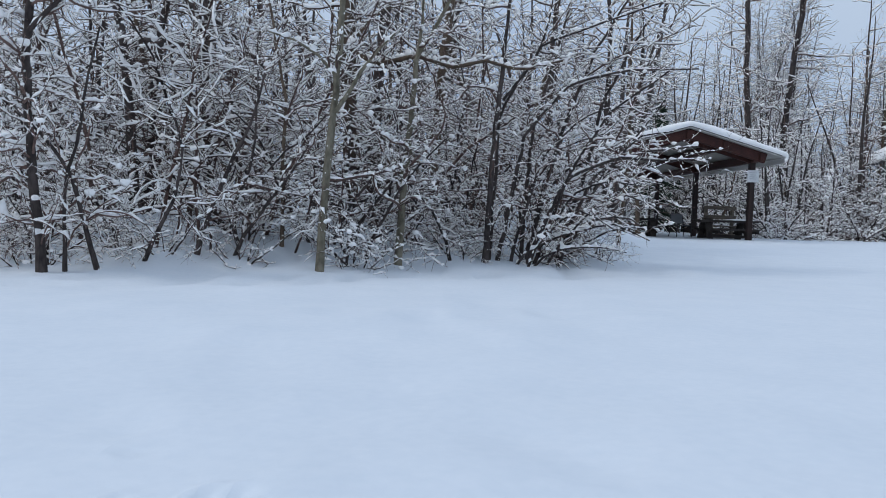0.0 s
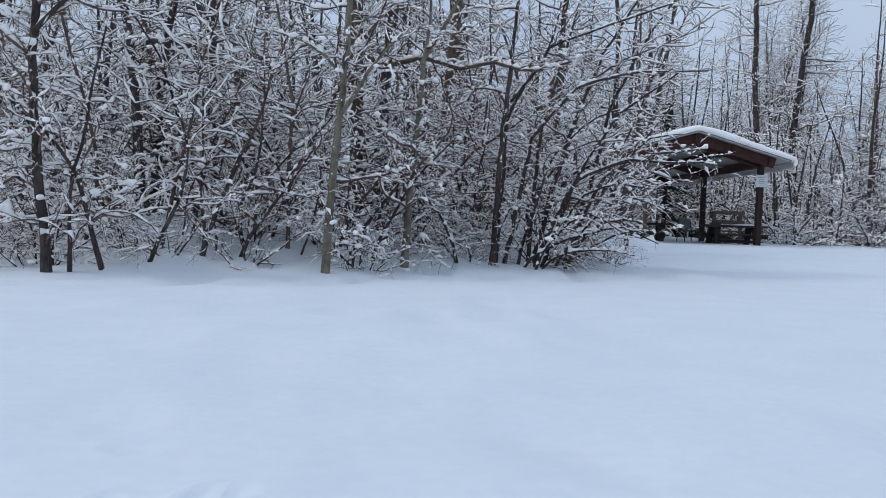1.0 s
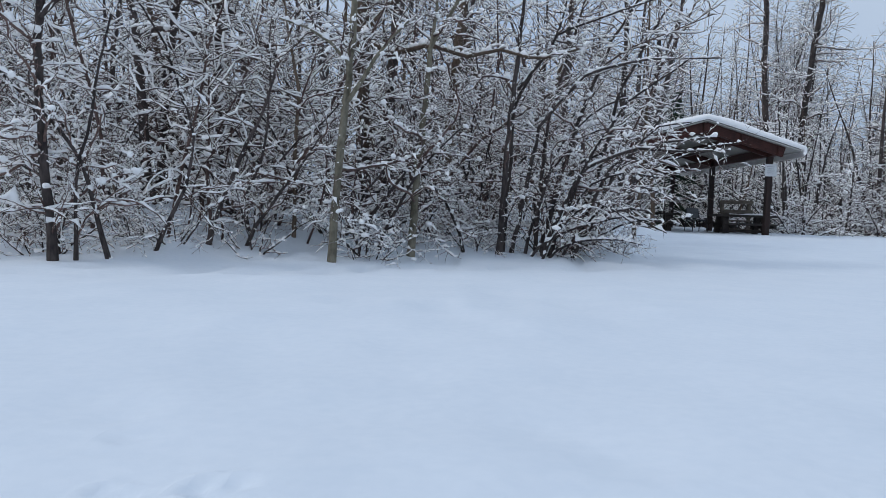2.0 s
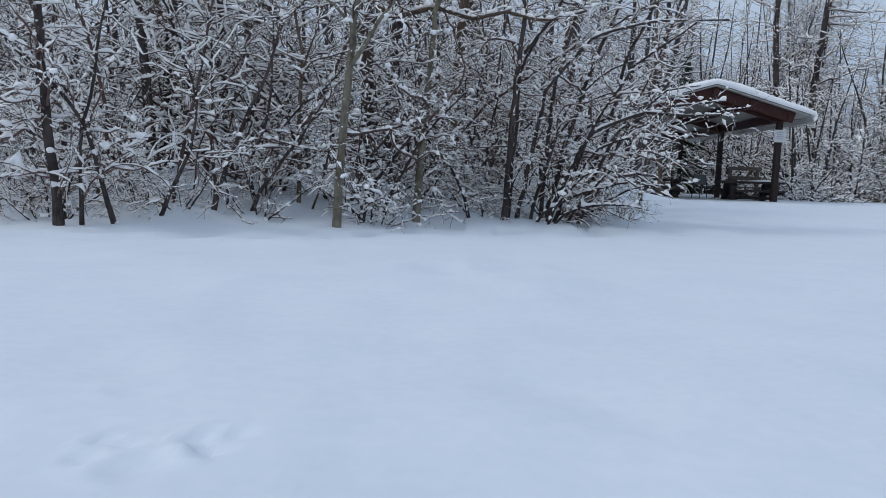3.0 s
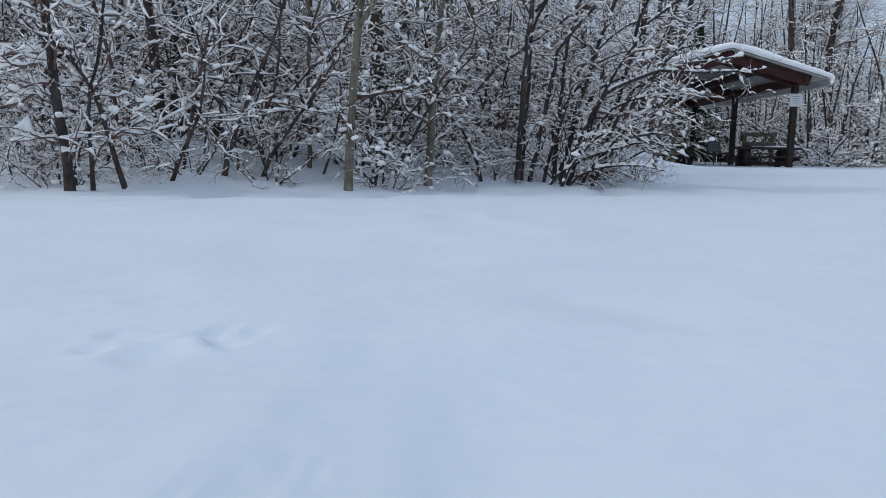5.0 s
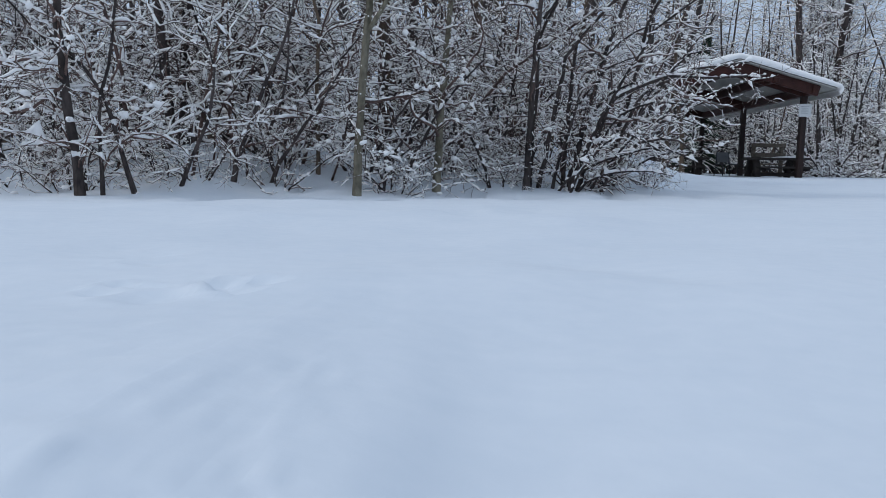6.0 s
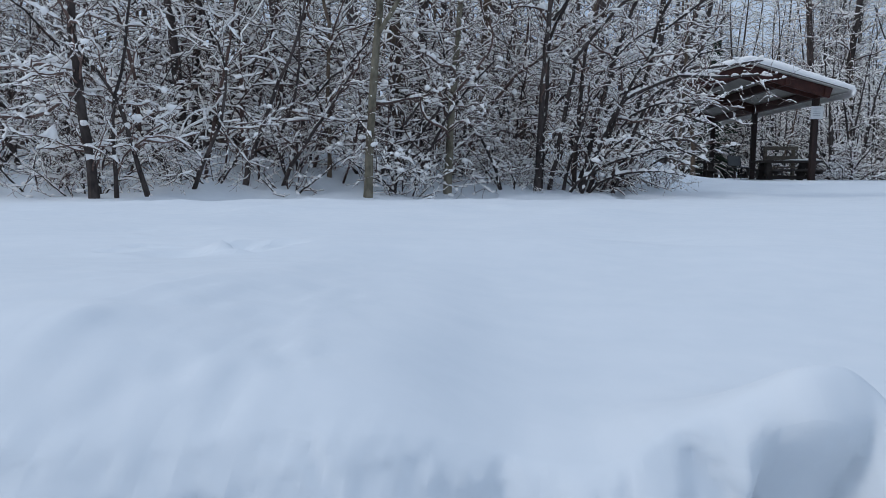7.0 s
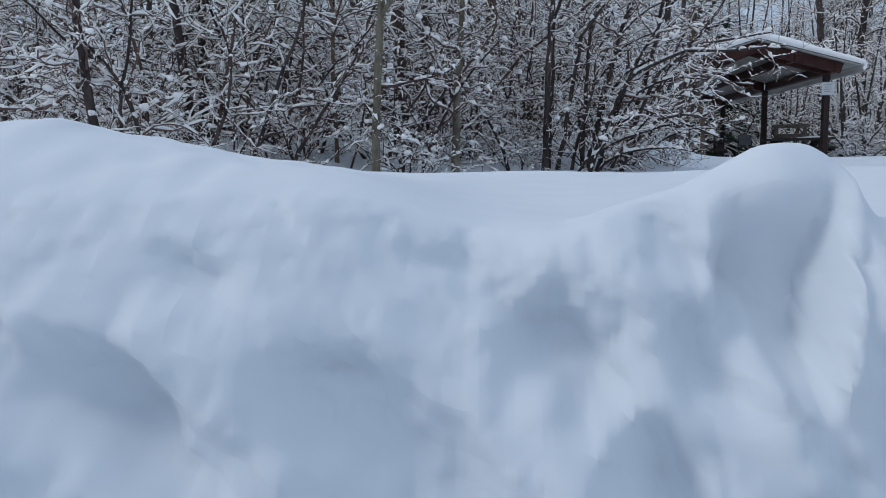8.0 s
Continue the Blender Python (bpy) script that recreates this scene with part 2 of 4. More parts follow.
def cut_face(x, y, z):
    """How far lumps and hollows push the cut face towards the camera."""
    on = smooth(0.33, 0.27, y) * smooth(0.100, 0.080, z) * smooth(-0.2, -0.06, z) * smooth(0.0, 0.1, y) * smooth(1.2, 0.6, np.abs(x))
    low = smooth(0.072, 0.042, z)
    wx, wz = 0.006 * vnoise(x * 40, z * 40, 40), 0.006 * vnoise(x * 40, z * 40, 41)
    wx, wz = wx + 0.002 * vnoise(x * 120, z * 120, 42), wz + 0.002 * vnoise(x * 120, z * 120, 43)
    # lumps run slantwise down the face
    a, b = x + 0.8 * z, x - z
    push = low * (0.006 * vnoise(a * 34, b * 20, 31) + 0.005 * (1 - np.abs(vnoise(a * 40 + 2, b * 16, 35)) ** 1.4)
                  + 0.0022 * vnoise(a * 90, b * 44, 34) - 0.004 * smooth(0.0, 0.9, vnoise(a * 36 + 3, b * 20, 39)))
    push = push + 0.0012 * vnoise(x * 150, z * 150, 44) + 0.0006 * vnoise(x * 330, z * 330, 45)
    for hx, hz, w, h, deep in HOLLOWS:
        u, v = (x + wx - hx + 0.3 * (z - hz)) / w, (z + wz - hz + 0.3 * (x - hx)) / h
        push = push - deep * np.exp(-np.abs(u) ** 3) * smooth(1.2, -0.4, v) * smooth(-1.5, -0.5, v)
    # the spade's flat cut under the knob, with an upright edge on either hand
    u = x + 0.3 * wx - 0.003 + 0.28 * (0.085 - z)
    cut = smooth(0.147, 0.159, u) * smooth(0.192, 0.186, u) * smooth(0.022, 0.046, z + wz + 0.5 * (x - 0.165))
    push = push * (1 - 0.6 * cut) - 0.034 * smooth(0.089, 0.048, z) * cut + 0.003 * np.exp(-((u - 0.194) / 0.003) ** 2) * smooth(0.02, 0.05, z)
    return on * np.clip(push, -0.038, 0.012)


def build_ground():
    n = 270
    ux = np.linspace(-math.asinh(320 / 0.05), math.asinh(320 / 0.05), n)
    uy = np.linspace(-math.asinh(250 / 0.05), math.asinh(400 / 0.05), n)
    gx, gy = 0.08 + 0.05 * np.sinh(ux), 0.20 + 0.05 * np.sinh(uy)
    gx = np.sort(np.concatenate([gx, np.linspace(-0.52, -0.1, 30), np.linspace(-0.10, 0.225, 130)]))       # finer where the tracks lie
    gy = np.sort(np.concatenate([gy, np.linspace(0.62, 1.02, 30), np.linspace(0.105, 0.30, 140)]))
    nx = len(gx)
    X, Y = np.meshgrid(gx, gy)
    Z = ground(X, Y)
    Y = Y - cut_face(X, Y, Z)
    verts = np.stack([X.ravel(), Y.ravel(), Z.ravel()], 1)
    i = (np.arange(len(gy) - 1)[:, None] * nx + np.arange(nx - 1)[None, :]).ravel()
    me = quad_mesh("ground", verts, np.stack([i, i + 1, i + nx + 1, i + nx], 1))
    g = link_part("ground", me, SNOW_DIMMED)
    return tagged(g, "deep fresh white snow over an open field with faint tracks", "snow ground", kind="structure")


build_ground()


def gz(x, y):
    return float(ground(np.array([x]), np.array([y]))[0])


# ---------------------------------------------------------------- branches
class Tubes:
    """Collects tapering tubes into one mesh of quads."""

    def __init__(self):
        self.v, self.q, self.n = [], [], 0

    def add(self, pts, rad, sides):
        pts, rad = np.asarray(pts, float), np.asarray(rad, float)
        t = np.gradient(pts, axis=0)
        t /= np.linalg.norm(t, axis=1)[:, None] + 1e-9
        ref = np.array([0, 0, 1.0]) if abs(t[:, 2]).mean() < 0.8 else np.array([1.0, 0, 0])
        a = np.cross(t, ref)
        a /= np.linalg.norm(a, axis=1)[:, None] + 1e-9
        b = np.cross(a, t)
        ang = np.arange(sides) * 2 * np.pi / sides
        ring = pts[:, None, :] + rad[:, None, None] * (np.cos(ang)[None, :, None] * a[:, None, :] + np.sin(ang)[None, :, None] * b[:, None, :])
        k = len(pts)
        i = np.arange(k - 1)[:, None] * sides + np.arange(sides)[None, :]
        j = np.arange(k - 1)[:, None] * sides + (np.arange(sides)[None, :] + 1) % sides
        self.v.append(ring.reshape(-1, 3))
        self.q.append(np.stack([i, j, j + sides, i + sides], -1).reshape(-1, 4) + self.n)
        self.n += k * sides

    def blob(self, rng, at, r):
        """A soft lump of snow, wider than high."""
        az = rng.uniform(0, 6.28)
        ax = np.array([math.cos(az), math.sin(az), rng.uniform(-0.3, 0.3)]) * r * rng.uniform(0.9, 1.5)
        s = np.array([-1, -0.6, 0.05, 0.65, 1.0])
        prof = np.array([0.12, 0.78, 1.0, 0.75, 0.1]) * rng.uniform(0.75, 1.2, 5) * r * 0.8
        self.add(np.asarray(at)[None, :] + s[:, None] * ax[None, :] + rng.normal(0, r * 0.08, (5, 3)), prof, 6)

    def mesh(self, name):
        return quad_mesh(name, np.concatenate(self.v), np.concatenate(self.q))


def shoot(rng, p, d, length, r0, r1, step, wander, lift):
    """One wandering shoot: its points and radii."""
    k = max(3, int(length / step) + 1)
    pts = [np.array(p, float)]
    d = np.array(d, float)
    for _ in range(k - 1):
        d = d + rng.normal(0, wander, 3) + np.array([0, 0, lift])
        d /= np.linalg.norm(d)
        pts.append(pts[-1] + d * length / (k - 1))
    return np.array(pts), np.linspace(r0, r1, k)


def side_shoots(rng, out, pts, rad, level, spec):
    """Children of a shoot, and theirs in turn."""
    if level >= spec["levels"]:
        return
    seg = np.linalg.norm(np.diff(pts, axis=0), axis=1)
    length = seg.sum()
    for _ in range(rng.poisson(length * spec["density"][level])):
        f = rng.uniform(spec["bare"][level], 1.0) * (len(pts) - 1)
        i = min(int(f), len(pts) - 2)
        p = pts[i] + (pts[i + 1] - pts[i]) * (f - i)
        d = pts[i + 1] - pts[i]
        d = d / (np.linalg.norm(d) + 1e-9)
        side = rng.normal(0, 1, 3)
        side[2] = side[2] * 0.45 + spec["rise"]
        side -= d * side.dot(d)
        side /= np.linalg.norm(side) + 1e-9
        a = radians(rng.uniform(32, 96))
        d = d * math.cos(a) + side * math.sin(a)
        lo, hi = spec["reach"][level]
        reach = rng.uniform(lo, hi) * (1.15 - 0.55 * f / (len(pts) - 1))
        r = max(0.0026, min(rad[i] * rng.uniform(0.4, 0.62), reach * 0.015))
        c = shoot(rng, p, d, reach, r, max(0.0016, r * 0.4), spec["step"][level + 1], spec["wander"], spec["lift"][level + 1])
        out.append((*c, level + 1))
        side_shoots(rng, out, c[0], c[1], level + 1, spec)


def snow_on(rng, tubes, pts, rad, level, load, thick=1.0):
    """Snow that lies along the upper side of a shoot, broken by gaps."""
    seg = np.diff(pts, axis=0)
    steep = np.abs(seg[:, 2]).sum() / (np.linalg.norm(seg, axis=1).sum() + 1e-9)
    if steep > 0.93 or rng.random() > load * (1.1, 1.1, 0.95, 0.4)[level]:
        return
    k = len(pts)
    fine = max(5, int(np.linalg.norm(seg, axis=1).sum() / ((0.03, 0.036, 0.042, 0.05)[level] if thick < 1.3 else 0.1)))
    f = np.linspace(0, k - 1, fine)
    pts = np.stack([np.interp(f, np.arange(k), pts[:, c]) for c in range(3)], 1)
    rad = np.interp(f, np.arange(k), rad)
    k = fine
    full = thick * (0.0068 + 0.75 * rad.clip(0, 0.024)) * (1.3 - steep * 0.85)
    lump = np.exp(rng.normal(-0.08, 0.5, k)) * (1.05, 1.0, 0.88, 0.85)[level]
    gap = rng.random(k) < (0.2 + 0.5 * steep)
    s = np.where(gap, 0.0006, full * lump)
    s[0] *= 0.3
    s[-1] *= 0.7
    up = rad * 0.8 + s * 0.7
    tubes.add(pts + np.array([0, 0, 1.0])[None, :] * up[:, None] + rng.normal(0, 0.0025, (k, 3)), s, 5 if level < 1 else 3)
    for _ in range(rng.poisson(0.075 * k)):
        i = rng.integers(0, k)
        r = (0.009 + 0.031 * rng.random() ** 3.0) * thick * (1 - 0.4 * steep)
        tubes.blob(rng, pts[i] + np.array([0, 0, rad[i] + r * 0.35]), r)


def snow_specks(rng, tubes, pts, rad):
    """Snow that sticks to a stem, mostly on its weather side."""
    length = np.linalg.norm(np.diff(pts, axis=0), axis=1).sum()
    for _ in range(rng.poisson(length * 5)):
        f = rng.uniform(0, len(pts) - 1.01)
        i = int(f)
        p = pts[i] + (pts[i + 1] - pts[i]) * (f - i)
        az = rng.normal(-2.2, 0.9)
        r = rng.uniform(0.003, 0.008) + 0.05 * rad[i]
        tubes.blob(rng, p + np.array([math.cos(az), math.sin(az), 0]) * rad[i] * 0.95, r)


def woody_thing(name, shoots, rng, trunk_mat, twig_mat, load, label, category, group="", at=(0, 0, 0), thick=1.0, trunk_level=0):
    """A tree or shrub from shoots: stems, twigs and the snow on them, under one Empty."""
    e = empty(name, at)
    twigs, snow = Tubes(), Tubes()
    stem_name = "stem" if category == "shrub" else "trunk"
    for pts, rad, level in shoots:
        if level <= trunk_level:
            stem = Tubes()
            stem.add(pts, rad, 7)
            if rad[0] > 0.018:
                snow_specks(rng, snow, pts, rad)
            link_part(stem_name, stem.mesh(stem_name), trunk_mat, e)
            stem_name = "stem" if category == "shrub" else "limb"
        else:
            twigs.add(pts, rad, 4 if level == 1 else 3)
        snow_on(rng, snow, pts, rad, level, load, thick)
    link_part("crown", twigs.mesh("crown"), twig_mat, e)
    tagged(link_part("snow_load", snow.mesh("snow_load"), SNOW_BRIGHTENED, e, "white snow lying along the branches"), kind="stuff")
    return tagged(e, label, category, group)


TREE = dict(levels=3, density=(5.6, 7.0, 5.0), bare=(0.12, 0.1, 0.1), reach=((0.35, 1.15), (0.16, 0.5), (0.07, 0.22)), step=(0.15, 0.085, 0.07, 0.09), wander=0.27, lift=(0.01, 0.0, 0.0, 0.0), rise=0.05)
SHRUB = dict(levels=3, density=(5.4, 6.2, 4.4), bare=(0.08, 0.1, 0.1), reach=((0.35, 1.05), (0.16, 0.48), (0.07, 0.22)), step=(0.14, 0.085, 0.07, 0.09), wander=0.29, lift=(-0.004, -0.02, -0.012, 0.0), rise=0.0)
TALL = dict(levels=3, density=(3.8, 4.4, 2.6), bare=(0.06, 0.12, 0.2), reach=((0.5, 1.7), (0.22, 0.65), (0.1, 0.3)), step=(0.3, 0.17, 0.12, 0.16), wander=0.22, lift=(0.012, 0.01, 0.0, 0.0), rise=0.12)


def bend(knots, step=0.16):
    """A smooth line through a few knots."""
    k = np.array(knots, float)
    s = np.concatenate([[0], np.cumsum(np.linalg.norm(np.diff(k, axis=0), axis=1))])
    f = np.linspace(0, s[-1], max(4, int(s[-1] / step)))
    return np.stack([np.interp(f, s, k[:, c]) for c in range(3)], 1)


def planted_tree(seed, stems, trunk_mat, label, load=0.8, spec=TREE, category="tree", name="tree", depth_bend=0.12, thick=1.0):
    """A tree whose stems run through the given knots; each stem: radius at foot and tip, then knots."""
    rng = np.random.default_rng(seed)
    foot = np.array(stems[0][2])
    shoots = []
    for r0, r1, *knots in stems:
        pts = bend([np.array(k) - foot for k in knots])
        sway = np.cumsum(rng.normal(0, depth_bend * 0.12, len(pts)))
        pts[:, 1] += sway - sway[0]
        pts[:, 0] += rng.normal(0, 0.006, len(pts))
        rad = np.linspace(r0, r1, len(pts)) * rng.uniform(0.93, 1.07, len(pts))
        if pts[0, 2] < 0.1:
            rad[0] *= 1.3
            pts[0, 2] -= 0.12
        shoots.append((pts, rad, 0))
        side_shoots(rng, shoots, pts, rad, 0, spec)
    foot[2] = gz(foot[0], foot[1])
    return woody_thing(name, shoots, rng, trunk_mat, TWIG, load, label, category, at=tuple(foot), thick=thick)


# ---------------------------------------------------------------- the trees at the edge that stand out
planted_tree(11, [(0.037, 0.022, (-2.80, 4.9, -0.03), (-2.86, 4.9, 0.39), (-2.91, 4.9, 1.0), (-2.93, 4.9, 1.49), (-2.90, 4.9, 1.94), (-2.82, 4.95, 2.7)),
                  (0.02, 0.008, (-2.90, 4.9, 1.68), (-2.74, 4.9, 1.86), (-2.5, 4.95, 2.15)),
                  (0.016, 0.007, (-2.70, 5.0, -0.03), (-2.72, 5.02, 0.5), (-2.66, 5.1, 1.1), (-2.55, 5.2, 1.8))],
             BARK_DARK, "dark leaning tree with snow-laden twigs at the thicket's edge", 0.95, dict(TREE, density=(9.0, 7.0, 6.5), bare=(0.03, 0.1, 0.1)), thick=1.1)
planted_tree(12, [(0.037, 0.022, (-0.99, 5.85, -0.05), (-0.955, 5.85, 0.67), (-0.895, 5.85, 1.29), (-0.855, 5.85, 1.86), (-0.83, 5.85, 2.24), (-0.78, 5.85, 3.0)),
                  (0.022, 0.008, (-0.89, 5.85, 1.3), (-0.75, 5.85, 1.48), (-0.62, 5.85, 1.72), (-0.39, 5.9, 1.97)),
                  (0.016, 0.006, (-0.87, 5.85, 1.6), (-1.1, 5.85, 1.85), (-1.45, 5.8, 1.95))],
             BARK_GREY, "slender grey-green sapling with a forked stem and snowy twigs", 0.85)
planted_tree(13, [(0.040, 0.024, (-0.39, 6.87, -0.05), (-0.345, 6.87, 0.73), (-0.287, 6.87, 1.57), (-0.27, 6.87, 1.96)),
                  (0.022, 0.01, (-0.27, 6.87, 1.94), (-0.14, 6.87, 2.18), (0.07, 6.87, 2.56), (0.2, 6.87, 3.0)),
                  (0.018, 0.009, (-0.27, 6.87, 1.94), (-0.21, 6.87, 2.34), (-0.19, 6.87, 2.9))],
             BARK_GREY, "pale grey sapling that forks high up, snow in the fork", 0.85)
planted_tree(14, [(0.034, 0.014, (0.50, 7.3, -0.09), (0.54, 7.3, 0.95), (0.61, 7.3, 1.78), (0.66, 7.3, 2.37), (0.72, 7.3, 3.1)),
                  (0.018, 0.007, (0.63, 7.3, 1.6), (0.92, 7.3, 1.96), (1.08, 7.3, 2.31), (1.15, 7.3, 2.8))],
             BARK_DARK, "dark slender sapling with rising snowy side branches", 0.85)
planted_tree(15, [(0.022, 0.009, (-1.49, 6.6, -0.05), (-1.48, 6.6, 0.86), (-1.47, 6.6, 1.35), (-1.57, 6.6, 1.82), (-1.68, 6.6, 2.6))],
             BARK_BROWN, "thin brown sapling between snowy shrubs", 0.85)
planted_tree(16, [(0.10, 0.07, (-1.10, 8.6, -0.03), (-1.17, 8.6, 1.7), (-1.19, 8.6, 2.66), (-1.15, 8.6, 4.2)),
                  (0.03, 0.01, (-1.18, 8.6, 2.1), (-0.8, 8.5, 2.5), (-0.4, 8.4, 2.6)),
                  (0.034, 0.010, (-1.18, 8.6, 2.05), (-0.75, 8.1, 1.78), (-0.3, 7.7, 1.80), (0.1, 7.3, 1.60), (0.45, 7.2, 1.66), (0.8, 7.0, 1.52), (1.2, 6.9, 1.62))],
             BARK_BROWN, "stout brown-barked tree behind the saplings", 0.8, dict(TREE, density=(4, 6, 5)))
planted_tree(17, [(0.085, 0.05, (-0.93, 9.2, -0.03), (-0.86, 9.2, 1.58), (-0.77, 9.2, 2.83), (-0.7, 9.2, 4.4))],
             BARK_DARK, "dark upright tree deep in the thicket", 0.8, dict(TREE, density=(4, 6, 5)))
planted_tree(18, [(0.08, 0.05, (-0.18, 10.5, -0.03), (-0.05, 10.5, 2.1), (0.05, 10.5, 3.1), (0.2, 10.5, 5.0))],
             BARK_BROWN, "brown-barked tree leaning slightly among dense twigs", 0.8, dict(TREE, density=(4, 6, 5)))
planted_tree(19, [(0.055, 0.03, (-3.18, 7.1, -0.03), (-3.14, 7.1, 0.3), (-3.18, 7.1, 1.12), (-3.27, 7.1, 1.86), (-3.39, 7.1, 2.36), (-3.5, 7.1, 3.0)),
                  (0.028, 0.01, (-3.23, 7.1, 1.68), (-3.0, 7.1, 1.82), (-2.61, 7.1, 1.74), (-2.3, 7.1, 1.8))],
             BARK_DARK, "dark tree leaning back with one thick snowy limb", 0.9)
planted_tree(20, [(0.055, 0.03, (-3.31, 7.8, -0.03), (-3.25, 7.8, 1.08), (-3.15, 7.8, 1.97), (-3.03, 7.8, 2.59), (-2.88, 7.8, 3.3))],
             BARK_DARK, "dark leaning tree among snowy brush", 0.85)
planted_tree(21, [(0.062, 0.045, (-2.84, 8.6, -0.03), (-2.93, 8.6, 1.23), (-2.96, 8.6, 2.34), (-2.97, 8.6, 3.9)),
                  (0.045, 0.03, (-3.15, 8.5, 2.5), (-2.68, 8.4, 2.21), (-2.25, 8.3, 1.84), (-2.1, 8.3, 1.7))],
             BARK_DARK, "straight dark tree with a thick snow-covered broken limb", 0.9)
planted_tree(22, [(0.028, 0.010, (0.97, 7.6, -0.05), (1.15, 7.6, 0.82), (1.4, 7.6, 1.63), (1.68, 7.6, 2.31), (2.1, 7.6, 3.0)),
                  (0.026, 0.010, (0.92, 7.7, -0.05), (1.01, 7.8, 1.33), (1.25, 7.8, 2.28), (1.45, 7.8, 3.1)),
                  (0.022, 0.008, (1.05, 7.5, -0.05), (1.35, 7.3, 0.9), (1.75, 7.2, 1.55), (2.3, 7.1, 1.95))],
             BARK_DARK, "many-stemmed dark shrub tree fanning outward with snow", 0.9, SHRUB)
planted_tree(23, [(0.03, 0.010, (1.37, 8.0, -0.05), (1.69, 8.0, 1.05), (1.85, 8.0, 1.76), (2.21, 8.0, 2.48), (2.65, 8.0, 3.1)),
                  (0.024, 0.008, (1.30, 7.6, -0.05), (1.6, 7.2, 0.82), (2.02, 7.1, 1.07), (2.35, 7.0, 1.10), (2.6, 7.0, 1.14)),
                  (0.02, 0.007, (1.28, 7.4, -0.05), (1.55, 7.1, 0.35), (1.9, 7.0, 0.42), (2.12, 6.95, 0.26)),
                  (0.022, 0.007, (1.42, 7.9, -0.05), (1.75, 7.9, 0.7), (2.15, 7.9, 1.25), (2.5, 7.8, 1.75)),
                  (0.018, 0.006, (1.40, 7.8, -0.05), (1.8, 7.6, 0.9), (2.15, 7.5, 1.28), (2.5, 7.5, 1.34)),
                  (0.018, 0.006, (1.45, 7.8, -0.05), (1.8, 7.7, 0.5), (2.05, 7.6, 0.75), (2.25, 7.6, 0.8)),
                  (0.016, 0.006, (1.48, 7.9, -0.05), (1.8, 7.8, 0.2), (2.1, 7.7, 0.3), (2.3, 7.7, 0.28))],
             BARK_DARK, "spreading shrub tree whose snowy branches reach out sideways", 0.92, dict(SHRUB, reach=((0.15, 0.5), (0.1, 0.28), (0.06, 0.16))), thick=0.85)

planted_tree(24, [(0.026, 0.008, (0.94, 7.4, -0.05), (1.32, 7.3, 0.87), (1.82, 7.2, 1.1), (2.25, 7.1, 1.07), (2.72, 7.0, 1.09)),
                  (0.026, 0.007, (0.64, 7.5, -0.05), (0.9, 7.4, 1.35), (1.34, 7.3, 1.87), (1.9, 7.2, 2.0), (2.65, 7.2, 2.04)),
                  (0.024, 0.007, (0.55, 7.5, -0.05), (0.62, 7.4, 1.57), (1.03, 7.3, 2.27), (1.67, 7.3, 2.52), (2.3, 7.3, 2.74)),
                  (0.018, 0.006, (0.77, 7.5, -0.05), (1.09, 7.4, 1.11), (1.45, 7.3, 1.5), (1.75, 7.2, 1.62), (2.05, 7.2, 1.6)),
                  (0.016, 0.006, (1.0, 7.4, -0.05), (1.38, 7.3, 0.7), (1.7, 7.2, 0.86), (2.1, 7.1, 0.8))],
             BARK_DARK, "dark shrub tree whose long snowy branches reach towards the shelter roof", 0.92, dict(SHRUB, density=(6.0, 6.0, 4.0), reach=((0.15, 0.55), (0.1, 0.3), (0.06, 0.16)), bare=(0.2, 0.1, 0.1)), thick=0.85)
planted_tree(25, [(0.016, 0.005, (0.75, 7.3, -0.05), (1.21, 7.2, 0.25), (1.76, 7.1, 0.42), (2.15, 7.0, 0.25)),
                  (0.016, 0.005, (1.11, 7.3, -0.05), (1.55, 7.2, 0.52), (1.93, 7.1, 0.71), (2.28, 7.1, 0.58)),
                  (0.014, 0.005, (0.92, 7.2, -0.05), (1.31, 7.1, 0.14), (1.64, 7.0, 0.18), (1.92, 7.0, 0.12)),
                  (0.014, 0.005, (0.9, 7.1, -0.05), (1.2, 7.0, 0.4), (1.45, 6.9, 0.55), (1.75, 6.8, 0.35))],
             BARK_DARK, "low spreading shrub with snowy branches bowed down to the snow", 0.92, dict(SHRUB, density=(9.0, 7.0, 4.5), reach=((0.15, 0.5), (0.12, 0.32), (0.06, 0.16))), category="shrub", name="shrub")
planted_tree(26, [(0.020, 0.008, (-2.50, 5.15, -0.05), (-2.72, 5.1, 0.67), (-2.76, 5.0, 0.82), (-2.92, 5.0, 0.99), (-3.13, 5.0, 1.2))],
             BARK_DARK, "dark leaning stem loaded with thick clumps of snow", 0.98, dict(TREE, density=(10, 7, 5), reach=((0.2, 0.6), (0.12, 0.4), (0.06, 0.2))), thick=1.29)
planted_tree(27, [(0.024, 0.008, (-2.14, 6.1, -0.05), (-1.84, 6.0, 0.67), (-1.65, 6.0, 1.06), (-1.51, 6.0, 1.55)),
                  (0.020, 0.007, (-1.86, 6.25, -0.05), (-1.39, 6.1, 0.56), (-1.13, 6.0, 0.93)),
                  (0.018, 0.006, (-2.35, 5.5, -0.05), (-2.05, 5.35, 0.33), (-1.92, 5.3, 0.76), (-2.06, 5.3, 1.19))],
             BARK_DARK, "slanting dark shrub stems with broken snow along them", 0.9, dict(SHRUB, reach=((0.25, 0.8), (0.14, 0.4), (0.06, 0.18))), category="shrub", name="shrub")
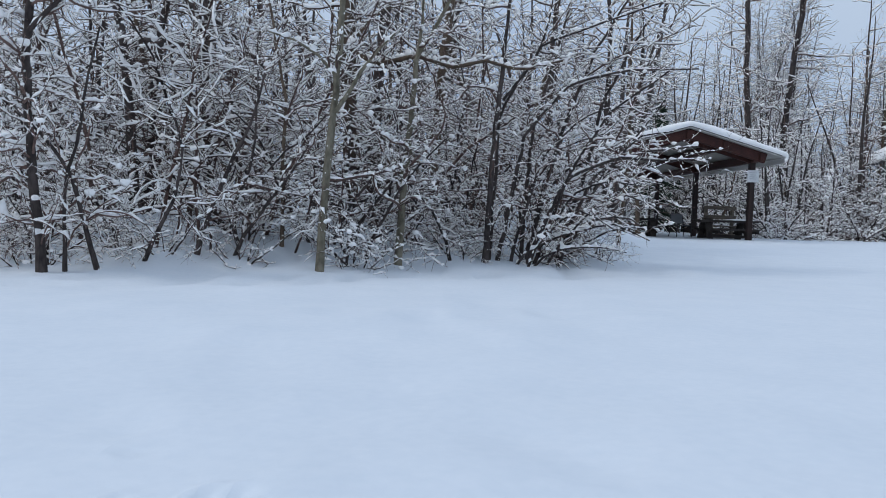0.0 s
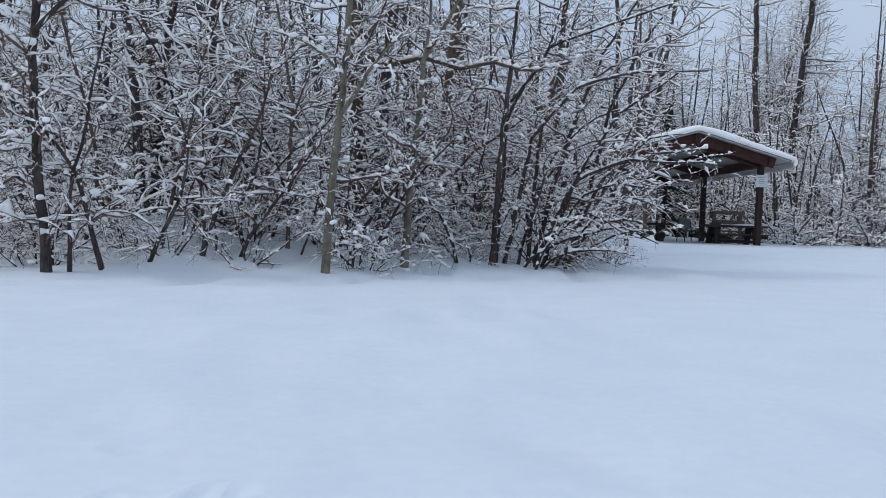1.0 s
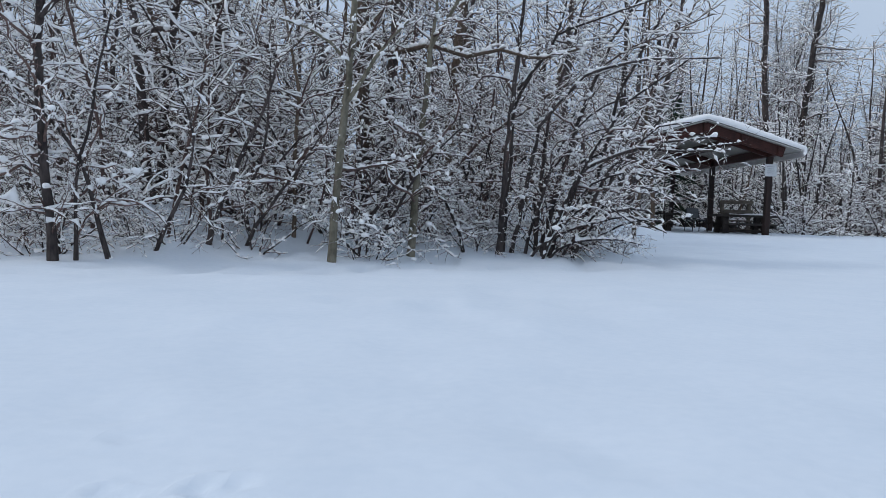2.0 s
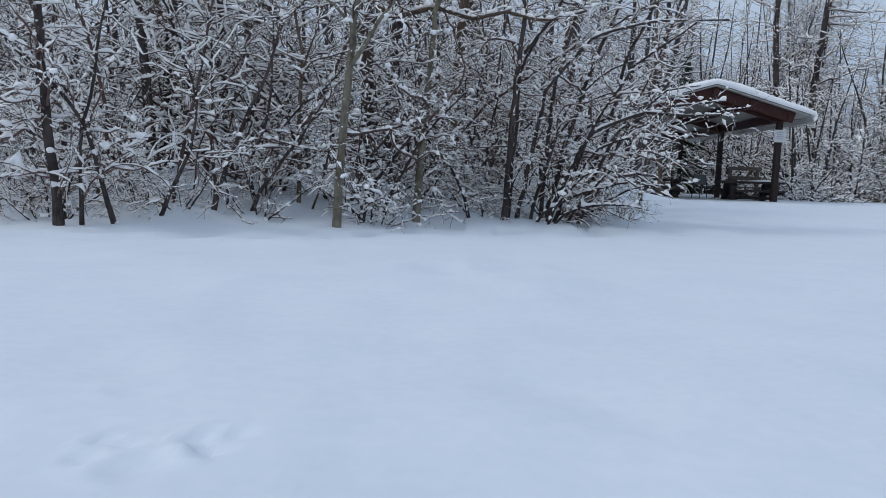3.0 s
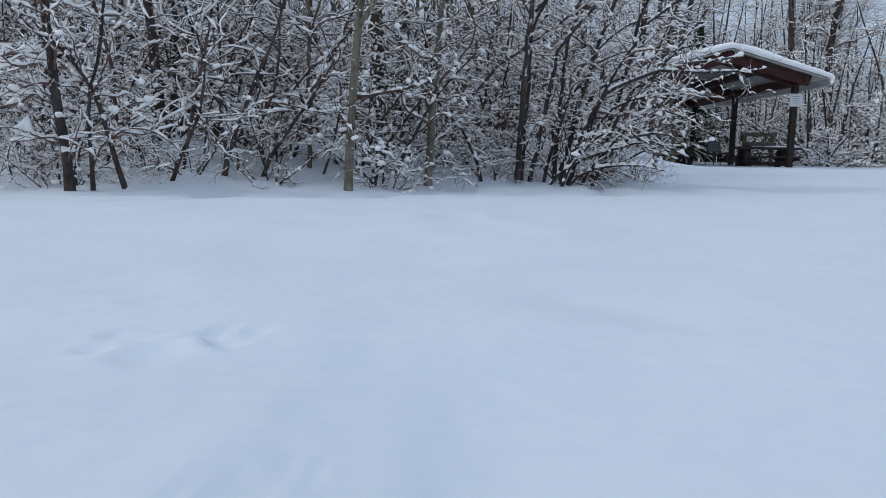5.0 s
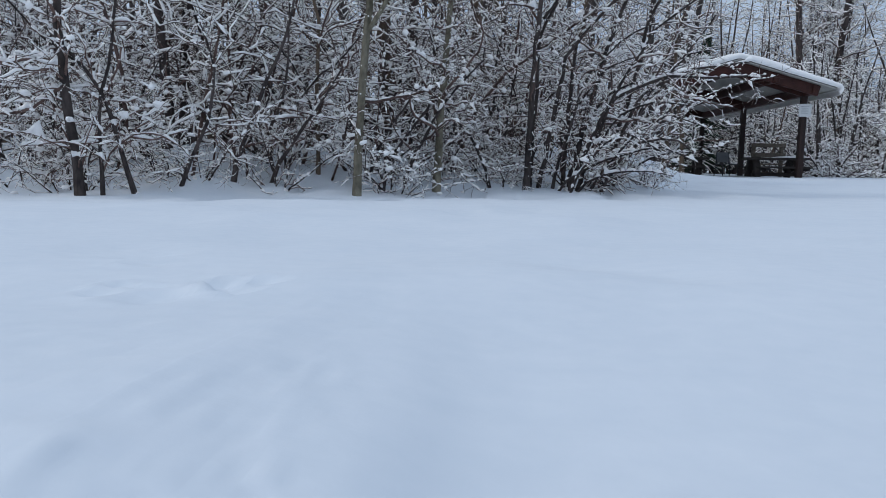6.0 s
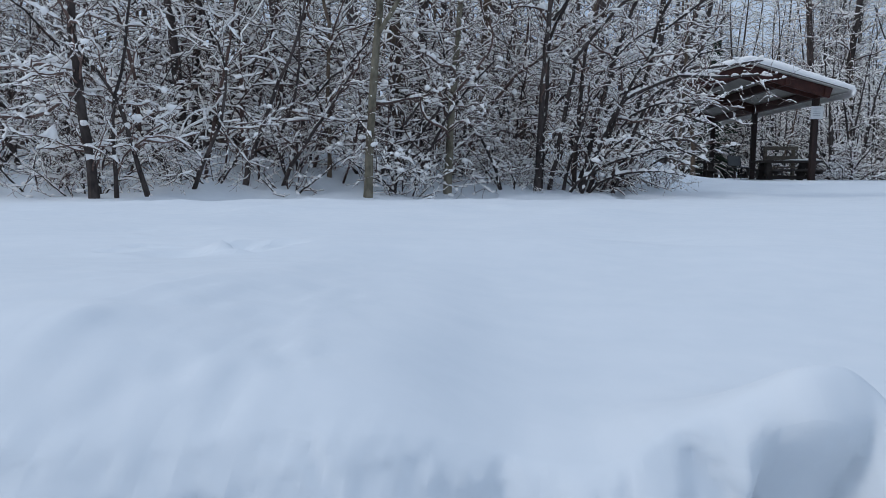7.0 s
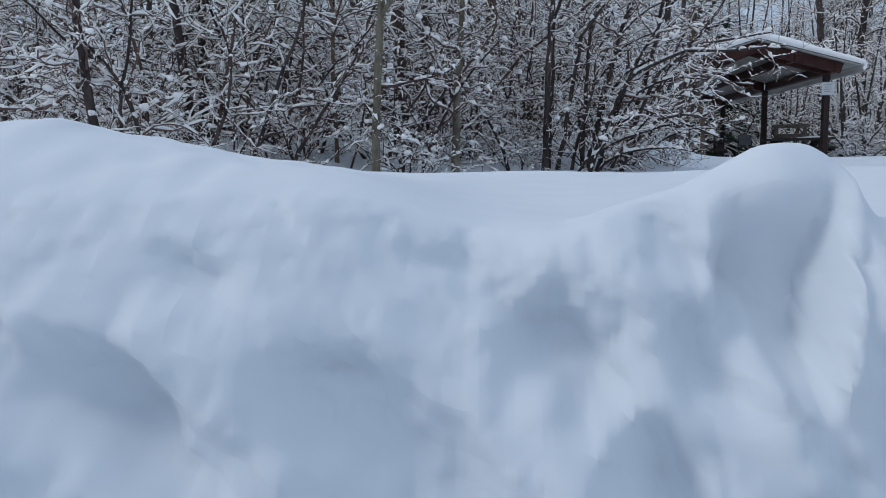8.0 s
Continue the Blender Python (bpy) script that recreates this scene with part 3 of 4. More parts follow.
planted_tree(28, [(0.020, 0.007, (-0.75, 6.9, -0.05), (-0.53, 6.8, 0.35), (-0.31, 6.8, 0.75), (0.06, 6.8, 1.14)),
                  (0.020, 0.007, (-0.96, 7.0, -0.05), (-0.76, 6.9, 0.34), (-0.48, 6.8, 0.66), (-0.27, 6.8, 1.19)),
                  (0.018, 0.006, (0.16, 7.2, -0.05), (-0.09, 7.1, 0.48), (-0.44, 7.0, 0.81), (-0.77, 6.9, 0.9))],
             BARK_DARK, "crossing dark shrub stems between the pale saplings", 0.9, dict(SHRUB, reach=((0.25, 0.8), (0.14, 0.4), (0.06, 0.18))), category="shrub", name="shrub")


# ---------------------------------------------------------------- shrubs, built once each and copied
def shrub_kind(seed, stems, height, spread, spec=SHRUB, foot_r=0.016, thick=1.0):
    rng = np.random.default_rng(seed)
    shoots = []
    for i in range(stems):
        az = rng.uniform(0, 6.283)
        lean = rng.uniform(0.1, spread)
        d = np.array([math.cos(az) * lean, math.sin(az) * lean, 1.0])
        r = foot_r * rng.uniform(0.6, 1.25)
        p = np.array([math.cos(az) * 0.12, math.sin(az) * 0.12, -0.12])
        pts, rad = shoot(rng, p, d / np.linalg.norm(d), height * rng.uniform(0.5, 1.15), r, 0.003, 0.14, 0.15, -0.02)
        shoots.append((pts, rad, 0))
        side_shoots(rng, shoots, pts, rad, 0, spec)
    return rng, shoots


def scatter(kinds, spots, group, seed):
    rng = np.random.default_rng(seed)
    used = [False] * len(kinds)
    for n, (x, y, s) in enumerate(spots):
        i = n % len(kinds)
        m = pose(x, y, gz(x, y), 0, 0, rng.uniform(0, 360)) @ Matrix.Scale(s, 4)
        if not used[i]:
            kinds[i].matrix_basis = m
            used[i] = True
        else:
            ob = copy_thing(kinds[i], pose(x, y, gz(x, y), 0, 0, rng.uniform(0, 360)))
            ob.scale = (s, s, s)


low = []
for i, (st, h, sp) in enumerate([(7, 1.3, 1.6), (6, 1.6, 1.2), (8, 1.15, 2.0), (6, 1.7, 1.0), (7, 1.4, 1.5)]):
    rng, shoots = shrub_kind(100 + i, st, h, sp)
    low.append(woody_thing("shrub", shoots, rng, BARK_DARK, TWIG, 0.85, "bare bushy shrub bent under clumps of fresh snow", "shrub", "shrubs along the thicket edge", thick=1.15))
high = []
for i, (st, h, sp) in enumerate([(4, 2.9, 0.45), (5, 2.6, 0.6), (4, 3.2, 0.4), (4, 2.7, 0.7)]):
    rng, shoots = shrub_kind(140 + i, st, h, sp, dict(SHRUB, density=(4.4, 4.6, 3.2), bare=(0.26, 0.1, 0.1)), 0.020)
    high.append(woody_thing("tall_shrub", shoots, rng, BARK_DARK, TWIG, 0.8, "tall bare shrub with many thin snowy branches", "shrub", "tall shrubs in the thicket"))

rng = np.random.default_rng(5)
spots = []
for x in np.arange(-5.6, 1.55, 0.48):
    xx = x + rng.uniform(-0.12, 0.12)
    back = 1.0 if min(abs(xx + 1.0), abs(xx + 0.4), abs(xx - 0.5), abs(xx + 2.8)) < 0.2 else 0.3
    spots.append((xx, float(forest_edge(np.array(xx))) + back + rng.uniform(0.0, 0.4), rng.uniform(0.5, 0.8)))
for x in np.arange(-6.6, 1.7, 0.9):
    xx = x + rng.uniform(-0.3, 0.3)
    spots.append((xx, float(forest_edge(np.array(min(xx, 2.0)))) + rng.uniform(1.2, 2.4), rng.uniform(0.9, 1.2)))
for x, y, k in [(1.9, 8.1, 0.45), (11.9, 24.6, 1.7), (13.2, 25.2, 1.9), (14.6, 24.8, 1.8), (16.0, 25.4, 2.0), (17.4, 24.9, 1.9), (18.8, 25.6, 2.0), (12.6, 26.4, 2.1), (15.3, 26.6, 2.1), (20.2, 25.4, 2.0)]:
    spots.append((x, y, k))
scatter(low, spots, "", 6)
spots = []
for x in np.arange(-6.8, 1.9, 0.68):
    xx = x + rng.uniform(-0.25, 0.25)
    spots.append((xx, float(forest_edge(np.array(min(xx, 2.0)))) + rng.uniform(1.3, 3.0), rng.uniform(0.85, 1.15)))
for x in np.arange(-9.5, 3.6, 1.2):
    xx = x + rng.uniform(-0.3, 0.3)
    spots.append((xx, 10.5 + 0.25 * xx + rng.uniform(-0.6, 1.4) + (1.2 if xx > 2.5 else 0), rng.uniform(1.0, 1.35)))
for x, y, k in [(12.0, 27.6, 1.5), (13.8, 28.2, 1.7), (15.6, 28.0, 1.5), (17.2, 27.4, 1.7), (18.9, 28.0, 1.9), (20.6, 27.0, 2.1), (22.0, 28.2, 2.2), (11.4, 33.0, 1.9), (13.4, 35.6, 2.2)]:
    spots.append((x, y, k))
scatter(high, spots, "", 7)

# taller trees further in
tall = []
for i, (h, r) in enumerate([(6.5, 0.07), (7.5, 0.085), (5.8, 0.055), (7.0, 0.065)]):
    rng_t = np.random.default_rng(170 + i)
    shoots = []
    for j in range(1 + i % 2):
        pts, rad = shoot(rng_t, (0.15 * j, 0, -0.15), (0.12 * j, 0.05, 1), h * (1 - 0.2 * j), r * (1 - 0.3 * j), 0.012, 0.3, 0.035, 0.02)
        shoots.append((pts, rad, 0))
        side_shoots(rng_t, shoots, pts, rad, 0, TALL)
    tall.append(woody_thing("tree", shoots, rng_t, BARK_DARK if i % 2 else BARK_BROWN, TWIG, 0.8, "tall bare tree with snow along every branch", "tree", "tall trees in the woods", thick=1.35))
spots = []
for row, (y0, x0, x1, gap) in enumerate([(12.0, -9.5, 3.6, 1.25), (15.0, -12, 4.3, 1.5), (18.5, -14.5, 5.0, 1.9)]):
    for x in np.arange(x0, x1, gap):
        spots.append((x + rng.uniform(-0.5, 0.5), y0 + rng.uniform(-1.1, 1.4), rng.uniform(0.75, 1.15)))
for x, y, s in [(15.9, 27.0, 1.15), (16.9, 28.3, 1.35), (17.6, 29.6, 1.5), (18.9, 31, 1.5), (13.8, 36.5, 1.15), (15.2, 38.2, 1.05), (16.9, 37, 1.15), (18.8, 38.5, 1.2), (12.4, 38, 1.3), (11.2, 39.5, 1.4), (10.0, 38, 1.3), (8.6, 37, 1.3), (13.3, 40, 1.45), (12.9, 27.5, 0.6), (14.4, 26.6, 0.6), (11.6, 29.5, 0.7), (20.4, 33, 1.3), (14.8, 31, 0.85), (16.2, 33, 0.9)]:
    spots.append((x, y, s))
scatter(tall, spots, "", 8)


# ---------------------------------------------------------------- the far woods, too many to count
def far_woods(seed, spots, name, label, twigs=46, thick=2.2, stout=0.012, reach=1.0):
    rng = np.random.default_rng(seed)
    wood, snow = Tubes(), Tubes()
    for x, y, h in spots:
        z = gz(x, y) - 0.1
        pts, rad = shoot(rng, (x, y, z), (rng.normal(0, 0.08), 0, 1), h, stout * h + 0.008, 0.01, h / 7, 0.05, 0.02)
        wood.add(pts, rad, 4)
        for _ in range(twigs):
            f = rng.uniform(0.04, 0.98)
            p = pts[0] + (pts[-1] - pts[0]) * f
            i = min(int(f * (len(pts) - 1)), len(pts) - 2)
            p = pts[i] + (pts[i + 1] - pts[i]) * (f * (len(pts) - 1) - i)
            az = rng.uniform(0, 6.283)
            L = reach * rng.uniform(0.35, 1.35) * (1.05 - 0.6 * f) * (h / 6) ** 0.6
            c, r = shoot(rng, p, (math.cos(az), math.sin(az), rng.uniform(-0.1, 1.0)), L, 0.013, 0.005, L / 3, 0.32, 0.04)
            wood.add(c, r, 3)
            s = 0.0125 * thick * rng.uniform(0.3, 1.5, len(c))
            snow.add(c + np.array([0, 0, 0.010])[None, :] + np.array([0, 0, 0.45])[None, :] * s[:, None], s, 3)
    e = empty(name)
    tagged(link_part("trunks", wood.mesh("trunks"), TWIG_FAR, e), kind="stuff")
    tagged(link_part("branch_snow", snow.mesh("branch_snow"), SNOW_BRIGHTENED, e), kind="stuff")
    return tagged(e, label, "woods", kind="stuff")


def undergrowth(seed, spots, name, label):
    """Thin saplings and brush inside the thicket, too many to count."""
    rng = np.random.default_rng(seed)
    wood, snow = Tubes(), Tubes()
    for x, y, h in spots:
        z = gz(x, y) - 0.1
        pts, rad = shoot(rng, (x, y, z), (rng.normal(0, 0.3), rng.normal(0, 0.15), 1), h, 0.004 * h + 0.005, 0.004, h / 9, 0.13, 0.01)
        wood.add(pts, rad, 4)
        for _ in range(int(9 * h)):
            f = rng.uniform(0.05, 1.0) ** 0.6 * 0.99 * (len(pts) - 1)
            i = min(int(f), len(pts) - 2)
            p = pts[i] + (pts[i + 1] - pts[i]) * (f - i)
            az = rng.uniform(0, 6.283)
            c, r = shoot(rng, p, (math.cos(az), math.sin(az), rng.uniform(-0.3, 0.8)), rng.uniform(0.3, 0.9), 0.005, 0.003, 0.085, 0.3, 0.0)
            wood.add(c, r, 3)
            s = np.where(rng.random(len(c)) < 0.2, 0.001, 0.0098 * np.exp(rng.normal(0, 0.4, len(c))))
            snow.add(c + np.array([0, 0, 0.004])[None, :] + np.array([0, 0, 0.7])[None, :] * s[:, None], s, 3)
            for _ in range(2):
                j = rng.integers(0, len(c))
                q, r = shoot(rng, c[j], rng.normal(0, 1, 3) * np.array([1, 1, 0.6]), rng.uniform(0.12, 0.4), 0.004, 0.0025, 0.11, 0.3, 0.0)
                wood.add(q, r, 3)
                if rng.random() < 0.5:
                    s = 0.0082 * np.exp(rng.normal(0, 0.4, len(q)))
                    snow.add(q + np.array([0, 0, 0.003])[None, :] + np.array([0, 0, 0.7])[None, :] * s[:, None], s, 3)
    e = empty(name)
    tagged(link_part("brush", wood.mesh("brush"), TWIG, e), kind="stuff")
    tagged(link_part("branch_snow", snow.mesh("branch_snow"), SNOW_BRIGHTENED, e), kind="stuff")
    return tagged(e, label, "brush", kind="stuff")


rng = np.random.default_rng(19)
spots = []
for _ in range(75):
    x = rng.uniform(-7.5, 2.4)
    spots.append((x, float(forest_edge(np.array(min(x, 2.0)))) + 1.0 + 4.2 * rng.random() ** 1.3, rng.uniform(1.2, 4.6)))
undergrowth(33, spots, "inner_brush", "dense tangle of thin bare brush inside the thicket, dusted with snow")


rng = np.random.default_rng(9)
left_spots = [(rng.uniform(-24, 6), rng.uniform(19, 34), rng.uniform(4.5, 10)) for _ in range(170)]
far_woods(31, left_spots, "far_woods", "distant bare woods grey with snow behind the thicket", 46)
mid_spots = [(rng.uniform(6, 19), rng.uniform(33.5, 40), rng.uniform(2.2, 7.5)) for _ in range(120)]
mid_spots += [(rng.uniform(11.4, 19), rng.uniform(25, 34), rng.uniform(2.0, 5.5)) for _ in range(80)]
mid_spots += [(rng.uniform(22.5, 26), rng.uniform(42, 50), rng.uniform(6, 9)) for _ in range(25)]
# the taller crowns behind: bands across, with open sky between them
crown_spots = [(rng.uniform(8.5, 13.6), rng.uniform(39, 46), rng.uniform(8, 13)) for _ in range(26)]
crown_spots += [(rng.uniform(17.2, 22.6), rng.uniform(42, 50), rng.uniform(11, 17)) for _ in range(34)]
crown_spots += [(rng.uniform(25.6, 33), rng.uniform(40, 50), rng.uniform(9, 15)) for _ in range(36)]
crown_spots += [(rng.uniform(13, 17), rng.uniform(42, 48), rng.uniform(5, 9)) for _ in range(20)]
far_woods(32, mid_spots, "far_saplings", "dense bare saplings dusted with snow behind the shelter", 36, 1.7)
far_woods(34, crown_spots, "far_crowns", "tall fine-twigged bare trees dusted with snow beyond the shelter", 105, 1.35, 0.006, 1.5)


# ---------------------------------------------------------------- a small dark spruce
def build_spruce(x, y, height):
    rng = np.random.default_rng(77)
    e = empty("spruce", (x, y, gz(x, y)))
    trunk, boughs, snow = Tubes(), Tubes(), Tubes()
    trunk.add(np.array([(0, 0, -0.1), (0.02, 0, height * 0.5), (0, 0, height)]), np.array([0.10, 0.06, 0.01]), 7)
    for k in range(240):
        f = rng.uniform(0.06, 0.99)
        az = rng.uniform(0, 6.283)
        L = (1 - f) * height * 0.24 + 0.12
        pts, rad = shoot(rng, (0, 0, f * height), (math.cos(az), math.sin(az), -0.25), L, 0.05, 0.012, L / 5, 0.1, -0.02)
        boughs.add(pts, rad * rng.uniform(0.6, 1.3, len(pts)), 4)
        for _ in range(4):
            i = rng.integers(1, len(pts))
            q, r = shoot(rng, pts[i], (rng.normal(), rng.normal(), -0.5), 0.22, 0.03, 0.006, 0.08, 0.1, -0.05)
            boughs.add(q, r, 3)
        if rng.random() < 0.7:
            s = rad * rng.uniform(0.3, 1.0, len(pts))
            snow.add(pts + np.array([0, 0, 0.035])[None, :], s, 5)
    link_part("trunk", trunk.mesh("trunk"), BARK_BROWN, e)
    link_part("crown", boughs.mesh("crown"), NEEDLE, e)
    tagged(link_part("snow_load", snow.mesh("snow_load"), SNOW_BRIGHTENED, e), kind="stuff")
    return tagged(e, "dark green spruce lightly covered with snow", "tree")


build_spruce(10.4, 34.5, 6.6)


# ---------------------------------------------------------------- the picnic shelter
SX, SY, LONG = 7.03, 21.0, 9.4        # ridge line, first row of posts, length between first and last row
HALF, TOP = 2.14, 2.43                # from ridge line to posts, height of the posts
SLOPE = math.atan(0.29)


def deck_z(x):
    """The underside of the roof boards."""
    return TOP + 0.16 + (HALF - abs(x)) * math.tan(SLOPE)


def build_shelter():
    e = empty("picnic_shelter", (SX, SY, 0.0))
    # six posts on footings
    for sx in (-1, 1):
        for j in range(3):
            p = part("post", box_bm((0.16, 0.16, TOP + 0.3), (sx * HALF, j * LONG / 2, TOP / 2 - 0.15), 0.012), WOOD_POST, e)
            part("footing", box_bm((0.3, 0.3, 0.2), (sx * HALF, j * LONG / 2, -0.09), 0.02), CONCRETE, p)
    # long beams: eaves, middle of each slope, ridge
    for x, drop in ((-HALF, 0.0), (-HALF * 0.5, 0.0), (0, 0.02), (HALF * 0.5, 0.0), (HALF, 0.0)):
        h = 0.24
        part("beam", box_bm((0.15, LONG + 1.45, h), (x, LONG / 2 + 0.02, deck_z(x) - h / 2 - 0.03 - drop), 0.01), WOOD_RED, e)
    # rafters at each row of posts and at the gable ends
    for j, y in enumerate((-0.6, 0.0, LONG / 2, LONG, LONG + 0.6)):
        for sx in (-1, 1):
            length = (HALF + 0.12) / math.cos(SLOPE)
            mid = sx * (HALF + 0.12) / 2
            z = deck_z(mid) - 0.155
            part("rafter", box_bm((length, 0.11, 0.28), (mid, y, z), 0.008, Euler((0, sx * SLOPE, 0)).to_matrix()), WOOD_RED, e)
    # roof boards, each slope with its edge trim
    over = 0.51
    for sx in (-1, 1):
        length = (HALF + over) / math.cos(SLOPE)
        mid = sx * (HALF + over) / 2
        z = deck_z(mid)
        turn = Euler((0, sx * SLOPE, 0)).to_matrix()
        slab = part("roof_slope", box_bm((length, LONG + 1.6, 0.03), (mid, LONG / 2, z + 0.016), 0.004, turn), CEILING, e, "pale boarded underside of the roof")
        part("roof_felt", box_bm((length, LONG + 1.6, 0.02), (mid, LONG / 2, z + 0.045), 0.004, turn), SHINGLE, slab)
        part("eave_trim", box_bm((0.025, LONG + 1.58, 0.09), (sx * (HALF + over + 0.012), LONG / 2, deck_z(HALF + over) + 0.012), 0.004), CEILING, slab)
    # snow slab that rolls over the eaves
    n_u = 66
    us = np.linspace(-1.14, 1.14, n_u)
    inner = np.linspace(-0.5, LONG + 0.5, 46)
    ends = [(-0.79, 0.0), (-0.87, 0.12), (-0.90, 0.45), (-0.86, 0.78), (-0.76, 0.95), (-0.64, 1.0)]
    rows_y = ends + [(y, 1.0) for y in inner] + [(LONG - y, k) for y, k in reversed(ends)]
    n_v = len(rows_y)
    verts = []
    for yy, full in rows_y:
        for u in us:
            a = abs(u)
            x = u * (HALF + over + 0.02)
            wob = float(vnoise(np.array([x * 1.3 + 9]), np.array([yy * 1.1]), 51)[0]) * 0.035 + float(vnoise(np.array([x * 4.5]), np.array([yy * 4.0]), 52)[0]) * 0.014
            t = (0.19 + wob) * full
            if a <= 1.0:
                z = deck_z(x) + 0.05 + t * (1 - 0.10 * float(smooth(0.85, 1.0, a)))
                z -= 0.05 * full * math.exp(-(a / 0.07) ** 2)
            else:
                # the rounded lip that hangs over the edge
                th = (a - 1.0) / 0.14 * 2.7
                rr = (0.19 + 0.4 * wob) * (0.35 + 0.65 * full)
                x = math.copysign(HALF + over + 0.02 + math.sin(th) * rr * 0.9, u)
                z = deck_z(HALF + over) + 0.05 + t * 0.9 - (1 - math.cos(th)) * rr * 1.1
            verts.append((x, yy, z))
    i = (np.arange(n_v - 1)[:, None] * n_u + np.arange(n_u - 1)[None, :]).ravel()
    me = quad_mesh("roof_snow", np.array(verts), np.stack([i, i + 1, i + n_u + 1, i + n_u], 1))
    link_part("roof_snow", me, SNOW_BRIGHTENED, e, "thick rounded layer of snow on the roof")
    # notice board on the first post
    sign = part("notice_board", box_bm((0.34, 0.025, 0.36), (HALF + 0.01, -0.096, 1.92), 0.004), PAPER, e, "small white notice board")
    for k in range(4):
        part("notice_line", box_bm((0.22 - 0.04 * (k % 2), 0.004, 0.014), (HALF, -0.111, 2.02 - 0.06 * k), 0.001), INK, sign)
    return tagged(e, "open timber picnic shelter with red-brown gable roof under snow", "shelter")


build_shelter()

slab_bm = box_bm((2 * HALF + 1.2, LONG + 1.3, 0.1), (SX, SY + LONG / 2, -0.09), 0.02)
tagged(part("shelter_floor", slab_bm, SNOW_DIMMED), "thin trampled snow on the floor beneath the shelter roof", "floor", kind="structure")


def build_table(x, y, rz, wood, label, snowy):
    e = empty("picnic_table", (x, y, -0.04), rz)
    for k in range(5):
        part("top_plank", box_bm((1.9, 0.145, 0.07), (0, -0.31 + k * 0.155, 0.60), 0.006), wood, e)
    for sy in (-1, 1):
        bench = part("bench", box_bm((1.5, 0.26, 0.06), (0, sy * 0.66, 0.34), 0.006), wood, e)
    for sx in (-0.62, 0.62):
        for sy in (-1, 1):
            part("leg", box_bm((0.17, 0.13, 0.62), (sx, sy * 0.27, 0.28), 0.01, Euler((sy * 0.3, 0, 0)).to_matrix()), wood, e)
        part("cross_bar", box_bm((0.09, 1.5, 0.09), (sx + 0.1, 0, 0.28), 0.008), wood, e)
    part("stretcher", box_bm((1.3, 0.1, 0.1), (0, 0, 0.12), 0.01), wood, e)
    tagged(e, label, "picnic table", "picnic tables under the shelter")
    if snowy:
        snow_patch("table_snow", x + 0.45, y, 0.594, 0.55, 0.36, rz)
    return e


def snow_patch(name, x, y, z, a, b, rz=0.0, h=0.05):
    """A low lens of blown snow."""
    n_r, n_a = 7, 26
    verts = []
    for i in range(n_r):
        f = i / (n_r - 1)
        for k in range(n_a):
            t = 2 * math.pi * k / n_a
            w = 1 + 0.2 * vnoise(np.array([math.cos(t) * 2 + 3 * x]), np.array([math.sin(t) * 2]), 61)[0]
            verts.append((a * w * f * math.cos(t), b * w * f * math.sin(t), h * (1 - f ** 2.5)))
    idx = []
    for i in range(n_r - 1):
        for k in range(n_a):
            q = (k + 1) % n_a
            idx.append((i * n_a + k, (i + 1) * n_a + k, (i + 1) * n_a + q, i * n_a + q))
    ob = link_part(name, quad_mesh(name, np.array(verts), np.array(idx)), SNOW_BRIGHTENED)
    ob.matrix_basis = pose(x, y, z, 0, 0, rz)
    return tagged(ob, "low patch of blown snow lying on the tabletop", "snow patch")


build_table(8.95, 22.3, 4, WOOD_DARK, "dark heavy timber picnic table partly covered by snow", True)
build_table(6.2, 23.0, -6, WOOD_DARK, "dark wet timber picnic table behind the shrub branches", False)


def build_bench(x, y, rz):
    """A heavy bench with a railed back."""
    e = empty("timber_bench", (x, y, -0.04), rz)
    for sx in (-0.45, 0.45):
        part("back_post", box_bm((0.1, 0.1, 1.1), (sx, 0.24, 0.53), 0.01), WOOD_OLD, e)
        part("front_leg", box_bm((0.1, 0.1, 0.42), (sx, -0.22, 0.2), 0.01), WOOD_OLD, e)
        part("arm_rail", box_bm((0.09, 0.5, 0.07), (sx, 0.0, 0.66), 0.01), WOOD_OLD, e)
    for z, h in ((1.05, 0.12), (0.74, 0.13)):
        part("back_rail", box_bm((1.1, 0.07, h), (0, 0.16, z), 0.012), WOOD_OLD, e)
    for k in range(3):
        part("seat_plank", box_bm((1.1, 0.15, 0.05), (0, -0.2 + 0.165 * k, 0.44), 0.008), WOOD_OLD, e)
    part("stretcher", box_bm((0.8, 0.07, 0.09), (0, -0.22, 0.14), 0.01), WOOD_OLD, e)
    return tagged(e, "heavy weathered timber bench with a two-rail back", "bench")


build_bench(9.25, 23.3, 3)


def rod(bm_tubes, a, b, r):
    bm_tubes.add(np.array([a, (np.array(a) + np.array(b)) / 2, b]), np.array([r, r, r]), 6)


